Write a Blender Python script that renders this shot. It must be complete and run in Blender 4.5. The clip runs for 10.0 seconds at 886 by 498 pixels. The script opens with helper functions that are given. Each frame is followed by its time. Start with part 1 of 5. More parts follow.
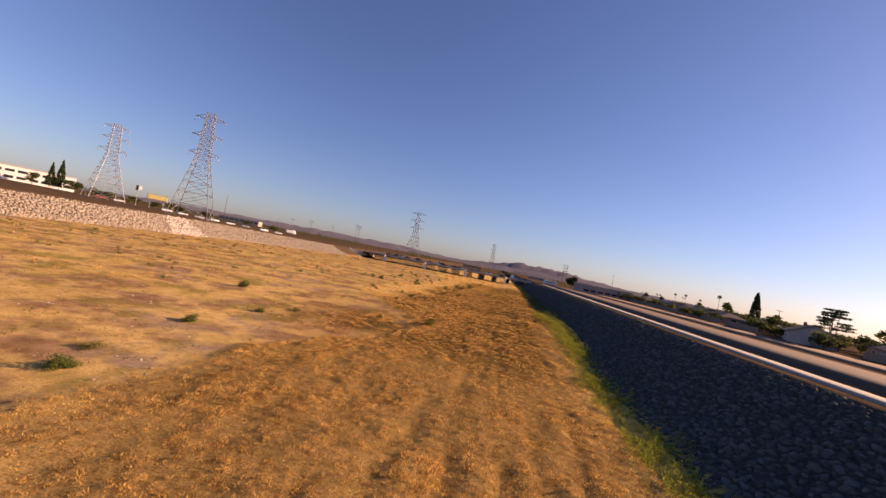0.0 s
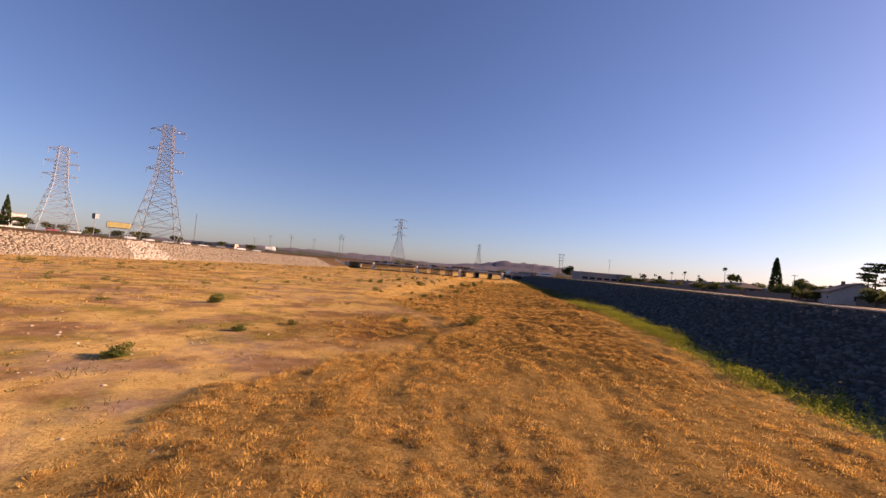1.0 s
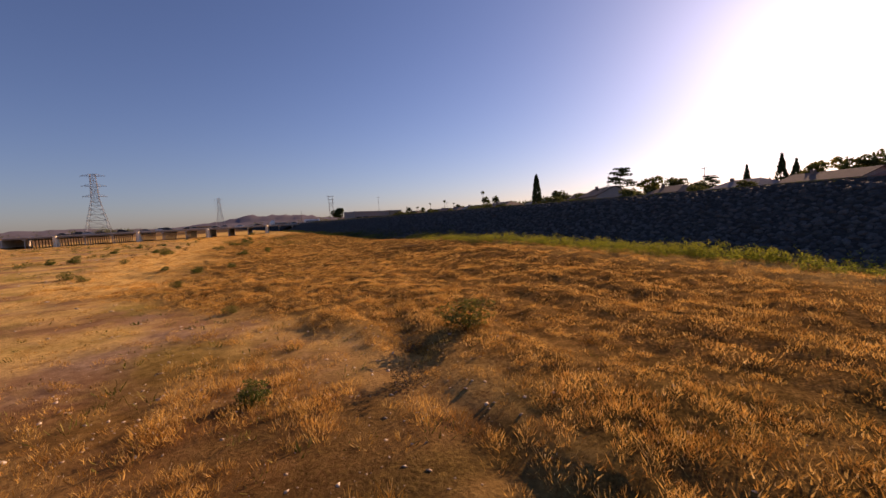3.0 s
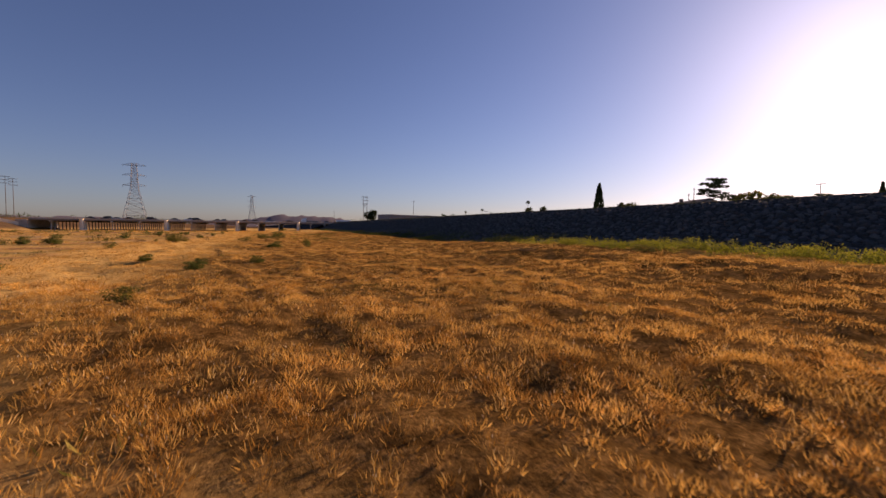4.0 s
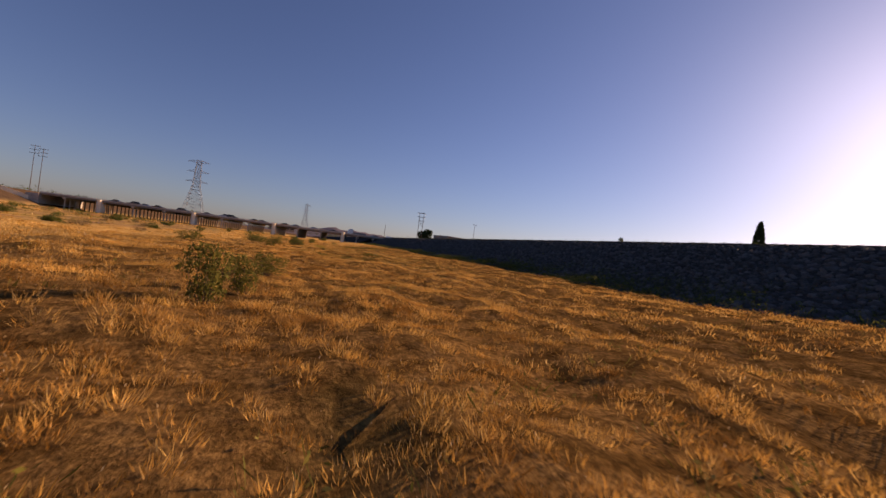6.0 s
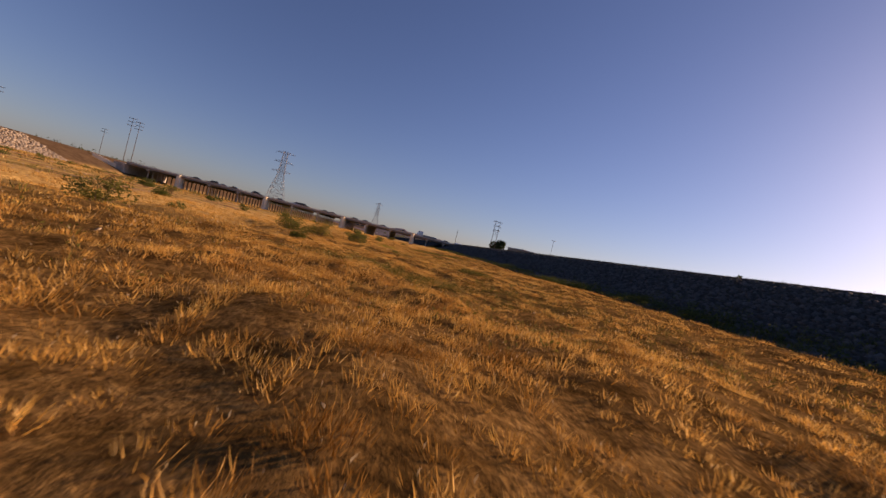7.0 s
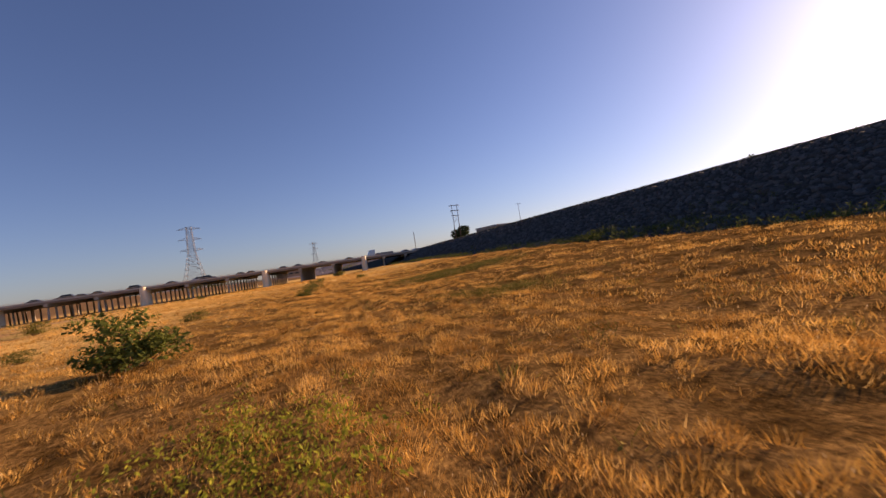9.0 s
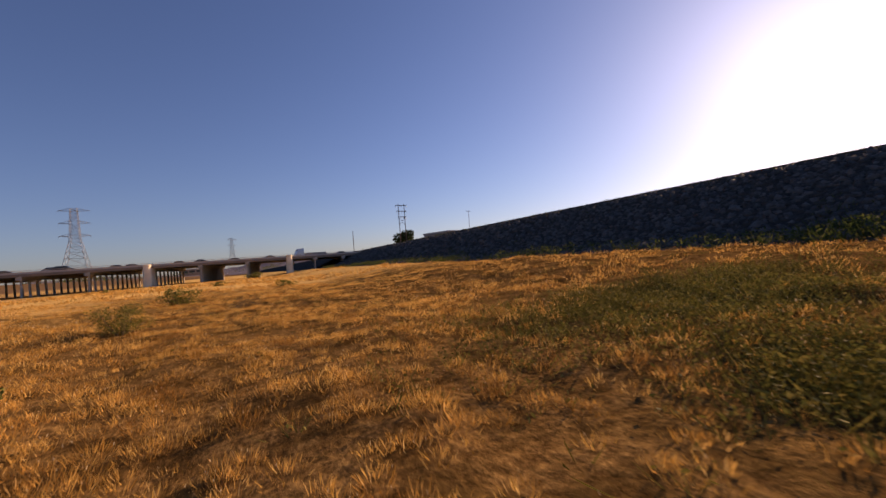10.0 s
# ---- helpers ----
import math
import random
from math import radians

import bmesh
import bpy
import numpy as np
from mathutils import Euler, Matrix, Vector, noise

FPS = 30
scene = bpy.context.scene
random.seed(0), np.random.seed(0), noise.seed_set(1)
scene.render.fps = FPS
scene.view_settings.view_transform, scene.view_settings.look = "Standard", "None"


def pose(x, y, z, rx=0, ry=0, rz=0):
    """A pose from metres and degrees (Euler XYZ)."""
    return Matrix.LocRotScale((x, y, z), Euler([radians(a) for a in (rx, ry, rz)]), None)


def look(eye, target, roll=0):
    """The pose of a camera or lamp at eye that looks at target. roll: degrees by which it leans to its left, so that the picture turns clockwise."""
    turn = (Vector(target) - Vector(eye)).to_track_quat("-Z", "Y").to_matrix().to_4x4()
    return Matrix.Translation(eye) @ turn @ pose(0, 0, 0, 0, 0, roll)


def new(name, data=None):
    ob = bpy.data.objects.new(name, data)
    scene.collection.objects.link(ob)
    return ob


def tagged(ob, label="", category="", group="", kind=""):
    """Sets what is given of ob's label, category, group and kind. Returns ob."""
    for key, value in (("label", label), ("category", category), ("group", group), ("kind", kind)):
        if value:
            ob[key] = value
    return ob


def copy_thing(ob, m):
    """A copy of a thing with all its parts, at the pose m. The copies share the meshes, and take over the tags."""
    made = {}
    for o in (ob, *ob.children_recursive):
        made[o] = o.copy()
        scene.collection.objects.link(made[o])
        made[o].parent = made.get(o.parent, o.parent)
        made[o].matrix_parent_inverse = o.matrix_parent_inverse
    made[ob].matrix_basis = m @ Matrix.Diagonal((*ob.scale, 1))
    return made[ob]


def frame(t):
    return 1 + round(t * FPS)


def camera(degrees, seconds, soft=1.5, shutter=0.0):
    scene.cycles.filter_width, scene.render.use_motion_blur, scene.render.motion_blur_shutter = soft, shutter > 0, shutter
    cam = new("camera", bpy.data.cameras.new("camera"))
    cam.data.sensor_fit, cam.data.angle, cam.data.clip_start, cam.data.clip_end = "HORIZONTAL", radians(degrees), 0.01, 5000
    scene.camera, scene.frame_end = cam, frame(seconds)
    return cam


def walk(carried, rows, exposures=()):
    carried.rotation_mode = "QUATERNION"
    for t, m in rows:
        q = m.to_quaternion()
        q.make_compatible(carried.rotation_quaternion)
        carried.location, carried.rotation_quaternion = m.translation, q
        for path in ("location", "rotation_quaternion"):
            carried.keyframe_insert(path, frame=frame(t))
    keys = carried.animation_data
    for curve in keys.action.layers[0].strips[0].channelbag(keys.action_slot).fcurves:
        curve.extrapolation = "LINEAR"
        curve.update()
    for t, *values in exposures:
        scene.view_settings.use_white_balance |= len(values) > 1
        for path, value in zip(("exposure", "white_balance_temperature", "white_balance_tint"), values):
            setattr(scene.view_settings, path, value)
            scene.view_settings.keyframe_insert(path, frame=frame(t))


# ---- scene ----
cam = camera(94.6, 10.0, shutter=0.03)
PATH = [
    (0, (3.743, 8.388, 8.742), (3.457, 10.366, 8.788), 10.9),
    (0.5, (0.63, 14.288, 7.177), (0.338, 16.266, 7.229), 10.7),
    (1, (-2.959, 20.651, 5.435), (-3.163, 22.639, 5.52), 4.9),
    (1.5, (-6.403, 27.41, 4.244), (-6.203, 29.399, 4.307), -7.4),
    (1.7, (-7.891, 29.403, 4.171), (-7.25, 31.298, 4.147), -12.9),
    (2, (-9.141, 32.949, 4.469), (-8.082, 34.639, 4.314), -8.7),
    (2.5, (-10.223, 41.207, 4.137), (-9.217, 42.928, 3.979), -5.6),
    (3, (-10.151, 49.227, 3.618), (-9.218, 50.99, 3.464), -3.0),
    (3.2, (-9.986, 51.583, 3.118), (-9.114, 53.376, 2.971), -1.2),
    (4.3, (-9.842, 72.376, 2.064), (-9.008, 74.192, 1.999), 0.6),
    (4.5, (-9.081, 75.753, 2.109), (-8.2, 77.547, 2.057), -2.2),
    (5, (-6.881, 84.449, 2.12), (-5.989, 86.238, 2.065), -3.1),
    (5.5, (-4.217, 93.986, 1.765), (-3.513, 95.858, 1.716), 4.2),
    (6, (-4.013, 102.962, 1.158), (-3.39, 104.862, 1.179), 7.3),
    (7.3, (-3.462, 125.012, 0.902), (-3.234, 126.999, 0.896), 14.2),
    (7.5, (-3.133, 128.371, 0.995), (-2.949, 130.363, 0.983), 13.4),
    (8, (-2.313, 137.783, 1.084), (-2.197, 139.78, 1.063), 10.6),
    (8.5, (-2.356, 147.684, 1.075), (-2.062, 149.662, 1.066), 1.0),
    (9, (-2.235, 155.705, 1.073), (-1.673, 157.624, 1.109), -8.5),
    (9.5, (-0.968, 165.254, 1.03), (0.011, 166.998, 1.054), -12.4),
    (10, (-0.744, 175.505, 1.069), (0.136, 177.3, 1.112), -4.6),
]
walk(cam, [(t, look(eye, target, roll)) for t, eye, target, roll in PATH],
     [(0.0, 1.12, 6350, 39.0), (1.2, 1.16, 6350, 39.0), (2.0, 0.95, 6400, 39.0), (2.5, 0.80, 6500, 39.5), (3.2, 0.62, 6550, 40.0), (4.5, 0.54, 6550, 40.5), (6.0, 0.53, 6550, 40.5), (7.5, 0.60, 6500, 38.0), (8.5, 0.74, 6450, 36.0), (9.2, 0.92, 6550, 38.0), (10.0, 0.72, 6450, 37.5)])

# ---------------------------------------------------------------- light
SUN_AZ, SUN_EL = radians(70.5), radians(18.0)          # azimuth from +y towards +x
SUN_DIR = Vector((math.sin(SUN_AZ) * math.cos(SUN_EL), math.cos(SUN_AZ) * math.cos(SUN_EL), math.sin(SUN_EL)))
world = bpy.data.worlds.new("sky")
scene.world = world
world.use_nodes = True
wn = world.node_tree.nodes
sky = wn.new("ShaderNodeTexSky")
sky.sky_type = "NISHITA"
sky.sun_disc = False
sky.sun_elevation = SUN_EL
sky.sun_rotation = SUN_AZ
sky.altitude = 60
sky.air_density = 1.0
sky.dust_density = 0.6
sky.ozone_density = 4.0
wn["Background"].inputs["Strength"].default_value = 0.056
world.node_tree.links.new(sky.outputs[0], wn["Background"].inputs["Color"])

sun_data = bpy.data.lights.new("sun", "SUN")
sun_data.energy = 5.0
sun_data.angle = radians(0.5)
sun_data.color = (1.0, 0.71, 0.36)
sun = new("sun", sun_data)
sun.matrix_world = look(SUN_DIR * 300, (0, 0, 0))


# ---------------------------------------------------------------- materials
class Nodes:
    """A small builder for node materials."""

    def __init__(self, name):
        self.mat = bpy.data.materials.new(name)
        self.mat.use_nodes = True
        self.tree = self.mat.node_tree
        self.bsdf = self.tree.nodes["Principled BSDF"]

    def add(self, kind, **values):
        node = self.tree.nodes.new(kind)
        for key, value in values.items():
            node.inputs[key].default_value = value
        return node

    def link(self, a, b):
        self.tree.links.new(a, b)
        return self

    def coords(self):
        return self.add("ShaderNodeTexCoord").outputs["Object"]

    def position(self):
        return self.add("ShaderNodeNewGeometry").outputs["Position"]

    def noise(self, vec, scale, detail=4.0, rough=0.55):
        n = self.add("ShaderNodeTexNoise", Scale=scale, Detail=detail, Roughness=rough)
        self.link(vec, n.inputs["Vector"])
        return n.outputs["Fac"]

    def ramp(self, fac, stops):
        r = self.add("ShaderNodeValToRGB")
        e = r.color_ramp.elements
        while len(e) < len(stops):
            e.new(0.5)
        for el, (at, col) in zip(e, stops):
            el.position, el.color = at, (*col, 1)
        self.link(fac, r.inputs["Fac"])
        return r.outputs["Color"]

    def mix(self, fac, a, b, mode="MIX"):
        m = self.tree.nodes.new("ShaderNodeMix")
        m.data_type, m.blend_type = "RGBA", mode
        for value, socket in ((fac, m.inputs[0]), (a, m.inputs[6]), (b, m.inputs[7])):
            if isinstance(value, (int, float)):
                socket.default_value = value
            elif isinstance(value, tuple):
                socket.default_value = (*value, 1)
            else:
                self.link(value, socket)
        return m.outputs[2]

    def math(self, op, a, b=0.5):
        m = self.tree.nodes.new("ShaderNodeMath")
        m.operation = op
        for value, socket in ((a, m.inputs[0]), (b, m.inputs[1])):
            if isinstance(value, (int, float)):
                socket.default_value = value
            else:
                self.link(value, socket)
        return m.outputs[0]

    def bump(self, height, strength, distance):
        b = self.add("ShaderNodeBump", Strength=strength, Distance=distance)
        self.link(height, b.inputs["Height"])
        self.link(b.outputs["Normal"], self.bsdf.inputs["Normal"])
        return self

    def done(self, colour, rough=0.8, metal=0.0, specular=0.5):
        if isinstance(colour, tuple):
            self.bsdf.inputs["Base Color"].default_value = (*colour, 1)
        else:
            self.link(colour, self.bsdf.inputs["Base Color"])
        self.bsdf.inputs["Roughness"].default_value = rough
        self.bsdf.inputs["Metallic"].default_value = metal
        self.bsdf.inputs["Specular IOR Level"].default_value = specular
        return self.mat


def weathered(name, colour, rough=0.8, metal=0.0, spread=0.25, scale=1.2, bump=0.15, specular=0.4):
    """Paint, plaster, metal or wood with stains at two scales."""
    n = Nodes(name)
    v = n.coords()
    big, fine = n.noise(v, scale, 5), n.noise(v, scale * 14, 3)
    dark = tuple(c * (1 - spread) for c in colour)
    light = tuple(min(1, c * (1 + spread * 0.5)) for c in colour)
    c = n.ramp(big, [(0.3, dark), (0.5, colour), (0.72, light)])
    c = n.mix(0.35, c, n.ramp(fine, [(0.3, dark), (0.7, light)]))
    n.bump(fine, bump, 0.02)
    return n.done(c, rough, metal, specular)


def random_tone(name, tones, rough=0.85, island=False, translucent=0.0, patch=0.0, clump=0.0):
    """One of several tones for each object, or for each loose piece of a joined mesh."""
    n = Nodes(name)
    if island:
        r = n.add("ShaderNodeNewGeometry").outputs["Random Per Island"]
    else:
        r = n.add("ShaderNodeObjectInfo").outputs["Random"]
    stops = [((i + 0.5) / len(tones), t) for i, t in enumerate(tones)]
    c = n.ramp(r, stops)
    v = n.position()
    fine = n.noise(v, 9.0, 3)
    c = n.mix(0.5, c, n.mix(1.0, c, n.ramp(fine, [(0.3, (0.55, 0.55, 0.55)), (0.7, (1.25, 1.25, 1.25))]), "MULTIPLY"))
    if patch:
        wide = n.noise(v, patch, 3)
        c = n.mix(1.0, c, n.ramp(wide, [(0.34, (0.80, 0.79, 0.74)), (0.66, (1.2, 1.2, 1.16))]), "MULTIPLY")
    if clump:
        tuft = n.noise(v, clump, 2, 0.5)
        c = n.mix(1.0, c, n.ramp(tuft, [(0.35, (0.46, 0.37, 0.29)), (0.44, (0.88, 0.78, 0.64)), (0.54, (1.12, 1.08, 0.96)), (0.7, (1.2, 1.2, 1.12))]), "MULTIPLY")
    mat = n.done(c, rough, 0.0, 0.06)
    if translucent:
        t = n.add("ShaderNodeBsdfTranslucent")
        n.link(c, t.inputs["Color"])
        m = n.add("ShaderNodeMixShader", Fac=translucent)
        n.link(n.bsdf.outputs[0], m.inputs[1])
        n.link(t.outputs[0], m.inputs[2])
        n.link(m.outputs[0], n.tree.nodes["Material Output"].inputs["Surface"])
    return mat


M_CONCRETE = weathered("weathered_concrete", (0.44, 0.40, 0.34), 0.9, 0, 0.35, 0.5)
M_CONCRETE_PALE = weathered("pale_concrete", (0.80, 0.70, 0.53), 0.9, 0, 0.2, 0.6)
M_DECK = weathered("stained_deck_concrete", (0.24, 0.195, 0.15), 0.9, 0, 0.35, 0.5)
M_RAIL = weathered("weathered_rail", (0.5, 0.45, 0.38), 0.8, 0, 0.25, 0.6)
M_ASPHALT = weathered("asphalt", (0.07, 0.065, 0.06), 0.9, 0, 0.3, 0.3)
M_PATH = weathered("pale_path", (0.26, 0.235, 0.21), 0.9, 0, 0.2, 0.3)
M_STEEL = weathered("galvanised_steel", (0.36, 0.36, 0.37), 0.55, 0.5, 0.2, 0.6)
M_WOOD_POLE = weathered("creosoted_wood", (0.10, 0.07, 0.05), 0.9, 0, 0.3, 0.8)
M_RUBBER = weathered("tyre_rubber", (0.02, 0.02, 0.02), 0.9)
M_WINDOW = weathered("dark_glass", (0.03, 0.035, 0.04), 0.12, 0, 0.1, 1, 0.0, 0.6)
M_WHITE = weathered("white_paint", (0.78, 0.77, 0.74), 0.6, 0, 0.12)
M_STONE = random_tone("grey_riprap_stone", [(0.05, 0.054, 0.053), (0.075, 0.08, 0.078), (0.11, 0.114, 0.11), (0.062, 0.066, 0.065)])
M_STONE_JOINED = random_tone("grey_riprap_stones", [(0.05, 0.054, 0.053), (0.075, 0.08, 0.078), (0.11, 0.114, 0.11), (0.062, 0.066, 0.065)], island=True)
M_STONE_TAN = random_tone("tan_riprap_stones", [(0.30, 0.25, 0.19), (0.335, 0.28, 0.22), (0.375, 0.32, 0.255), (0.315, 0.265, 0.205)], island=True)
M_STONE_PALE = random_tone("pale_riprap_stones", [(0.46, 0.40, 0.34), (0.54, 0.48, 0.41), (0.60, 0.54, 0.47), (0.42, 0.365, 0.31)], island=True)
M_PEBBLE = random_tone("pale_pebbles", [(0.38, 0.29, 0.20), (0.50, 0.40, 0.29), (0.62, 0.52, 0.40), (0.30, 0.235, 0.165)], island=True)


# ---------------------------------------------------------------- builders
def part(name, bm, material, parent=None, label=""):
    """Links a bmesh as one mesh object under a thing or a part."""
    me = bpy.data.meshes.new(name)
    bm.to_mesh(me)
    bm.free()
    me.materials.append(material)
    ob = new(name, me)
    if parent is not None:
        ob.parent = parent
    if label:
        ob["label"] = label
    return ob


def thing(name, at=(0, 0, 0), turn=0.0, label="", category="", group="", kind=""):
    ob = new(name)
    ob.empty_display_size = 0.2
    ob.matrix_basis = Matrix.Translation(at) @ pose(0, 0, 0, 0, 0, turn)
    return tagged(ob, label, category, group, kind)


def raw_mesh(name, verts, faces, material, parent=None, smooth=False):
    """A mesh object from numpy arrays: verts (n, 3), faces (m, k)."""
    verts, faces = np.asarray(verts, np.float32), np.asarray(faces, np.int32)
    me = bpy.data.meshes.new(name)
    me.vertices.add(len(verts))
    me.vertices.foreach_set("co", verts.ravel())
    k = faces.shape[1]
    me.loops.add(faces.size)
    me.loops.foreach_set("vertex_index", faces.ravel())
    me.polygons.add(len(faces))
    me.polygons.foreach_set("loop_start", np.arange(0, faces.size, k, dtype=np.int32))
    me.polygons.foreach_set("loop_total", np.full(len(faces), k, np.int32))
    if smooth:
        me.polygons.foreach_set("use_smooth", np.ones(len(faces), bool))
    me.update(calc_edges=True)
    me.materials.append(material)
    ob = new(name, me)
    if parent is not None:
        ob.parent = parent
    return ob


def add_box(bm, lo, hi, bevel=0.0):
    lo, hi = Vector(lo), Vector(hi)
    made = bmesh.ops.create_cube(bm, size=1, matrix=Matrix.Translation((lo + hi) / 2) @ Matrix.Diagonal((*(hi - lo), 1)))
    if bevel:
        edges = list({e for v in made["verts"] for e in v.link_edges})
        bmesh.ops.bevel(bm, geom=edges, offset=bevel, segments=1, affect="EDGES")
    return bm


def add_beam(bm, a, b, w, w2=None, sides=4):
    """A tapered bar from a to b."""
    a, b = Vector(a), Vector(b)
    d = b - a
    m = Matrix.Translation((a + b) / 2) @ d.to_track_quat("Z", "Y").to_matrix().to_4x4()
    bmesh.ops.create_cone(bm, cap_ends=True, segments=sides, radius1=w * 0.7, radius2=(w2 or w) * 0.7, depth=d.length, matrix=m)
    return bm


def box(lo, hi, bevel=0.0):
    return add_box(bmesh.new(), lo, hi, bevel)


def beam(a, b, w, w2=None, sides=4):
    return add_beam(bmesh.new(), a, b, w, w2, sides)


def smoothstep(a, b, x):
    t = np.clip((x - a) / (b - a), 0, 1)
    return t * t * (3 - 2 * t)


# value noise on arrays, for terrain and scatter
_table = np.random.RandomState(7).rand(256, 256)


def value_noise(x, y, scale):
    x, y = np.asarray(x, float) / scale, np.asarray(y, float) / scale
    i, j = np.floor(x).astype(int), np.floor(y).astype(int)
    u, v = x - i, y - j
    u, v = u * u * (3 - 2 * u), v * v * (3 - 2 * v)
    a, b = _table[i % 256, j % 256], _table[(i + 1) % 256, j % 256]
    c, d = _table[i % 256, (j + 1) % 256], _table[(i + 1) % 256, (j + 1) % 256]
    return (a * (1 - u) + b * u) * (1 - v) + (c * (1 - u) + d * u) * v


# ---------------------------------------------------------------- the plan
TOE_X, CREST_X, CREST_Z = 15.8, 27.3, 4.82         # right levee
BRIDGE_X0, BRIDGE_Y0, BRIDGE_SLOPE = -15.4, 271.6, 0.14
DECK_TOP, DECK_LOW = 4.0, 3.3


def left_toe(y):
    return -104 + 22 * smoothstep(150, 262, np.asarray(y, float))


def left_crest_z(y):
    return 5.6 - 1.1 * smoothstep(150, 255, np.asarray(y, float))


def grass_share(x, y):
    """1 where tall dry grass grows, 0 on the bare gravelly floodplain."""
    x, y = np.asarray(x, float), np.asarray(y, float)
    edge = -13.5 + 6.5 * smoothstep(20, 62, y) - 15 * smoothstep(63, 86, y) + 4 * smoothstep(120, 160, y) - 9 * smoothstep(175, 230, y)
    edge = edge + 3.0 * (value_noise(x, y, 6.0) - 0.5) + 2.0 * (value_noise(x + 31, y, 2.0) - 0.5)
    g = smoothstep(-1.5, 1.5, x - edge)
    hole1 = np.exp(-(((x + 9) / 3.4) ** 2 + ((y - 58) / 5.0) ** 2))
    hole2 = np.exp(-(((x + 3.9) / 1.9) ** 2 + ((y - 151.0) / 2.3) ** 2))
    return np.clip(g - 1.1 * hole1 - 0.85 * hole2, 0, 1)


def line_x(y):
    """The middle line of the grass strip that lies nearest."""
    return np.interp(y, [0, 12, 20, 30, 45, 75, 92, 125, 175, 240], [4, 1, -3, -8, -10, -9, -4.5, -3.3, -0.8, 1])


def streak(x, y):
    """Long rows that run down the river, broken every few metres."""
    return 0.6 * value_noise(x * 1.25 + 0.12 * y, y * 0.24, 1.0) + 0.4 * value_noise(x * 2.3 + 40, y * 0.7, 1.0)


def bed_z(x, y):
    """Height of the river bed: humps, tufts' mounds, wheel ruts and a shallow washed-out ditch."""
    x, y = np.asarray(x, float), np.asarray(y, float)
    z = 0.4 * (value_noise(x, y, 23.0) - 0.5) + (0.10 + 0.10 * grass_share(x, y)) * (value_noise(x + 9, y + 40, 6.5) - 0.5)
    g = grass_share(x, y)
    near = np.exp(-((x + 2) / 60) ** 2) * (0.5 + 0.5 * smoothstep(44, 60, y)) * (1 - 0.4 * smoothstep(140, 165, y))
    z = z + near * (0.06 + 0.16 * g) * (value_noise(x * 1.1, y * 0.8, 1.5) - 0.5) + near * (0.04 + 0.16 * g) * (value_noise(x + 3, y + 5, 0.7) - 0.5)
    # the grass stands on a low bench above the washed floodplain
    z = z - 0.24 * (1 - g) * smoothstep(76, 60, y) * smoothstep(-60, -30, x)
    # the bed climbs a little towards the foot of the levee
    z = z + 0.7 * smoothstep(3.0, 13.5, x) * smoothstep(44, 78, y) * smoothstep(24, 16, x) * (1 - 0.5 * smoothstep(95, 120, y) * smoothstep(182, 165, y))
    # combed rows left by mowing
    z = z + 0.18 * (streak(x, y) - 0.5) * g * (0.45 + 0.55 * smoothstep(98, 80, y)) * smoothstep(20, 14, x)
    # old wheel ruts along the bed
    for off in (-1.0, 0.9):
        rut = np.exp(-(((x - (0.6 + off + 1.4 * np.sin(y / 37.0))) / 0.28) ** 2))
        z = z - 0.07 * rut * smoothstep(0.25, 0.6, value_noise(x * 0.2 + 5, y, 14.0))
    for off in (3.4, 5.1, 7.6, 9.6):
        rut = np.exp(-(((x - (off + 0.5 * np.sin(y / 11.0 + off))) / 0.33) ** 2))
        z = z - 0.15 * rut * smoothstep(78, 60, y) * smoothstep(0.25, 0.5, value_noise(x * 0.3 + off, y, 6.0))
    # washed-out ditch crossing the grass
    a = x + 6.3 - 0.13 * (y - 55.0) - 0.3 * np.sin(y / 1.9)
    run = smoothstep(46.5, 49.0, y) * smoothstep(67.0, 61.0, y)
    broken = 0.62 + 0.38 * smoothstep(0.2, 0.7, value_noise(x * 0.3, y, 2.6))
    z = z - 0.22 * np.exp(-((a / 0.58) ** 2)) * run * broken + 0.10 * np.exp(-(((a - 0.9) / 0.4) ** 2)) * run * broken
    # a short hollow in the grass
    z = z - 0.08 * np.exp(-(((x + 3.55) / 0.4) ** 2 + ((y - 105.5) / 0.8) ** 2))
    # a dark washed hole beside the gravel
    z = z - 0.05 * np.exp(-(((x + 1.5) / 0.2) ** 2 + ((y - 150.3) / 0.8) ** 2))
    # a deeper wheel rut further on
    rut = np.exp(-(((x - (-1.55 + 0.25 * np.sin(y / 5.0) + 0.02 * (y - 150))) / 0.24) ** 2))
    z = z - 0.10 * rut * smoothstep(146, 149, y) * smoothstep(190, 176, y)
    return z


def ground_z(x, y):
    x, y = np.asarray(x, float), np.asarray(y, float)
    z = bed_z(x, y)
    lin = np.clip((x - TOE_X) / (CREST_X - TOE_X), 0, 1)
    z = z * (1 - smoothstep(0, 0.25, lin)) + (CREST_Z) * lin
    # behind the levee: path, bare verge, then the level of the houses
    z = z - 0.55 * smoothstep(33.5, 37.0, x) + 0.25 * smoothstep(60, 95, x)
    t = left_toe(y)
    linl = np.clip((t - x) / 13.0, 0, 1)
    z = z * (1 - smoothstep(0, 0.25, linl)) + left_crest_z(y) * linl
    z = z + 1.0 * smoothstep(-125, -220, x) * smoothstep(320, 240, y)
    return z


def gz(x, y):
    return float(ground_z(x, y))


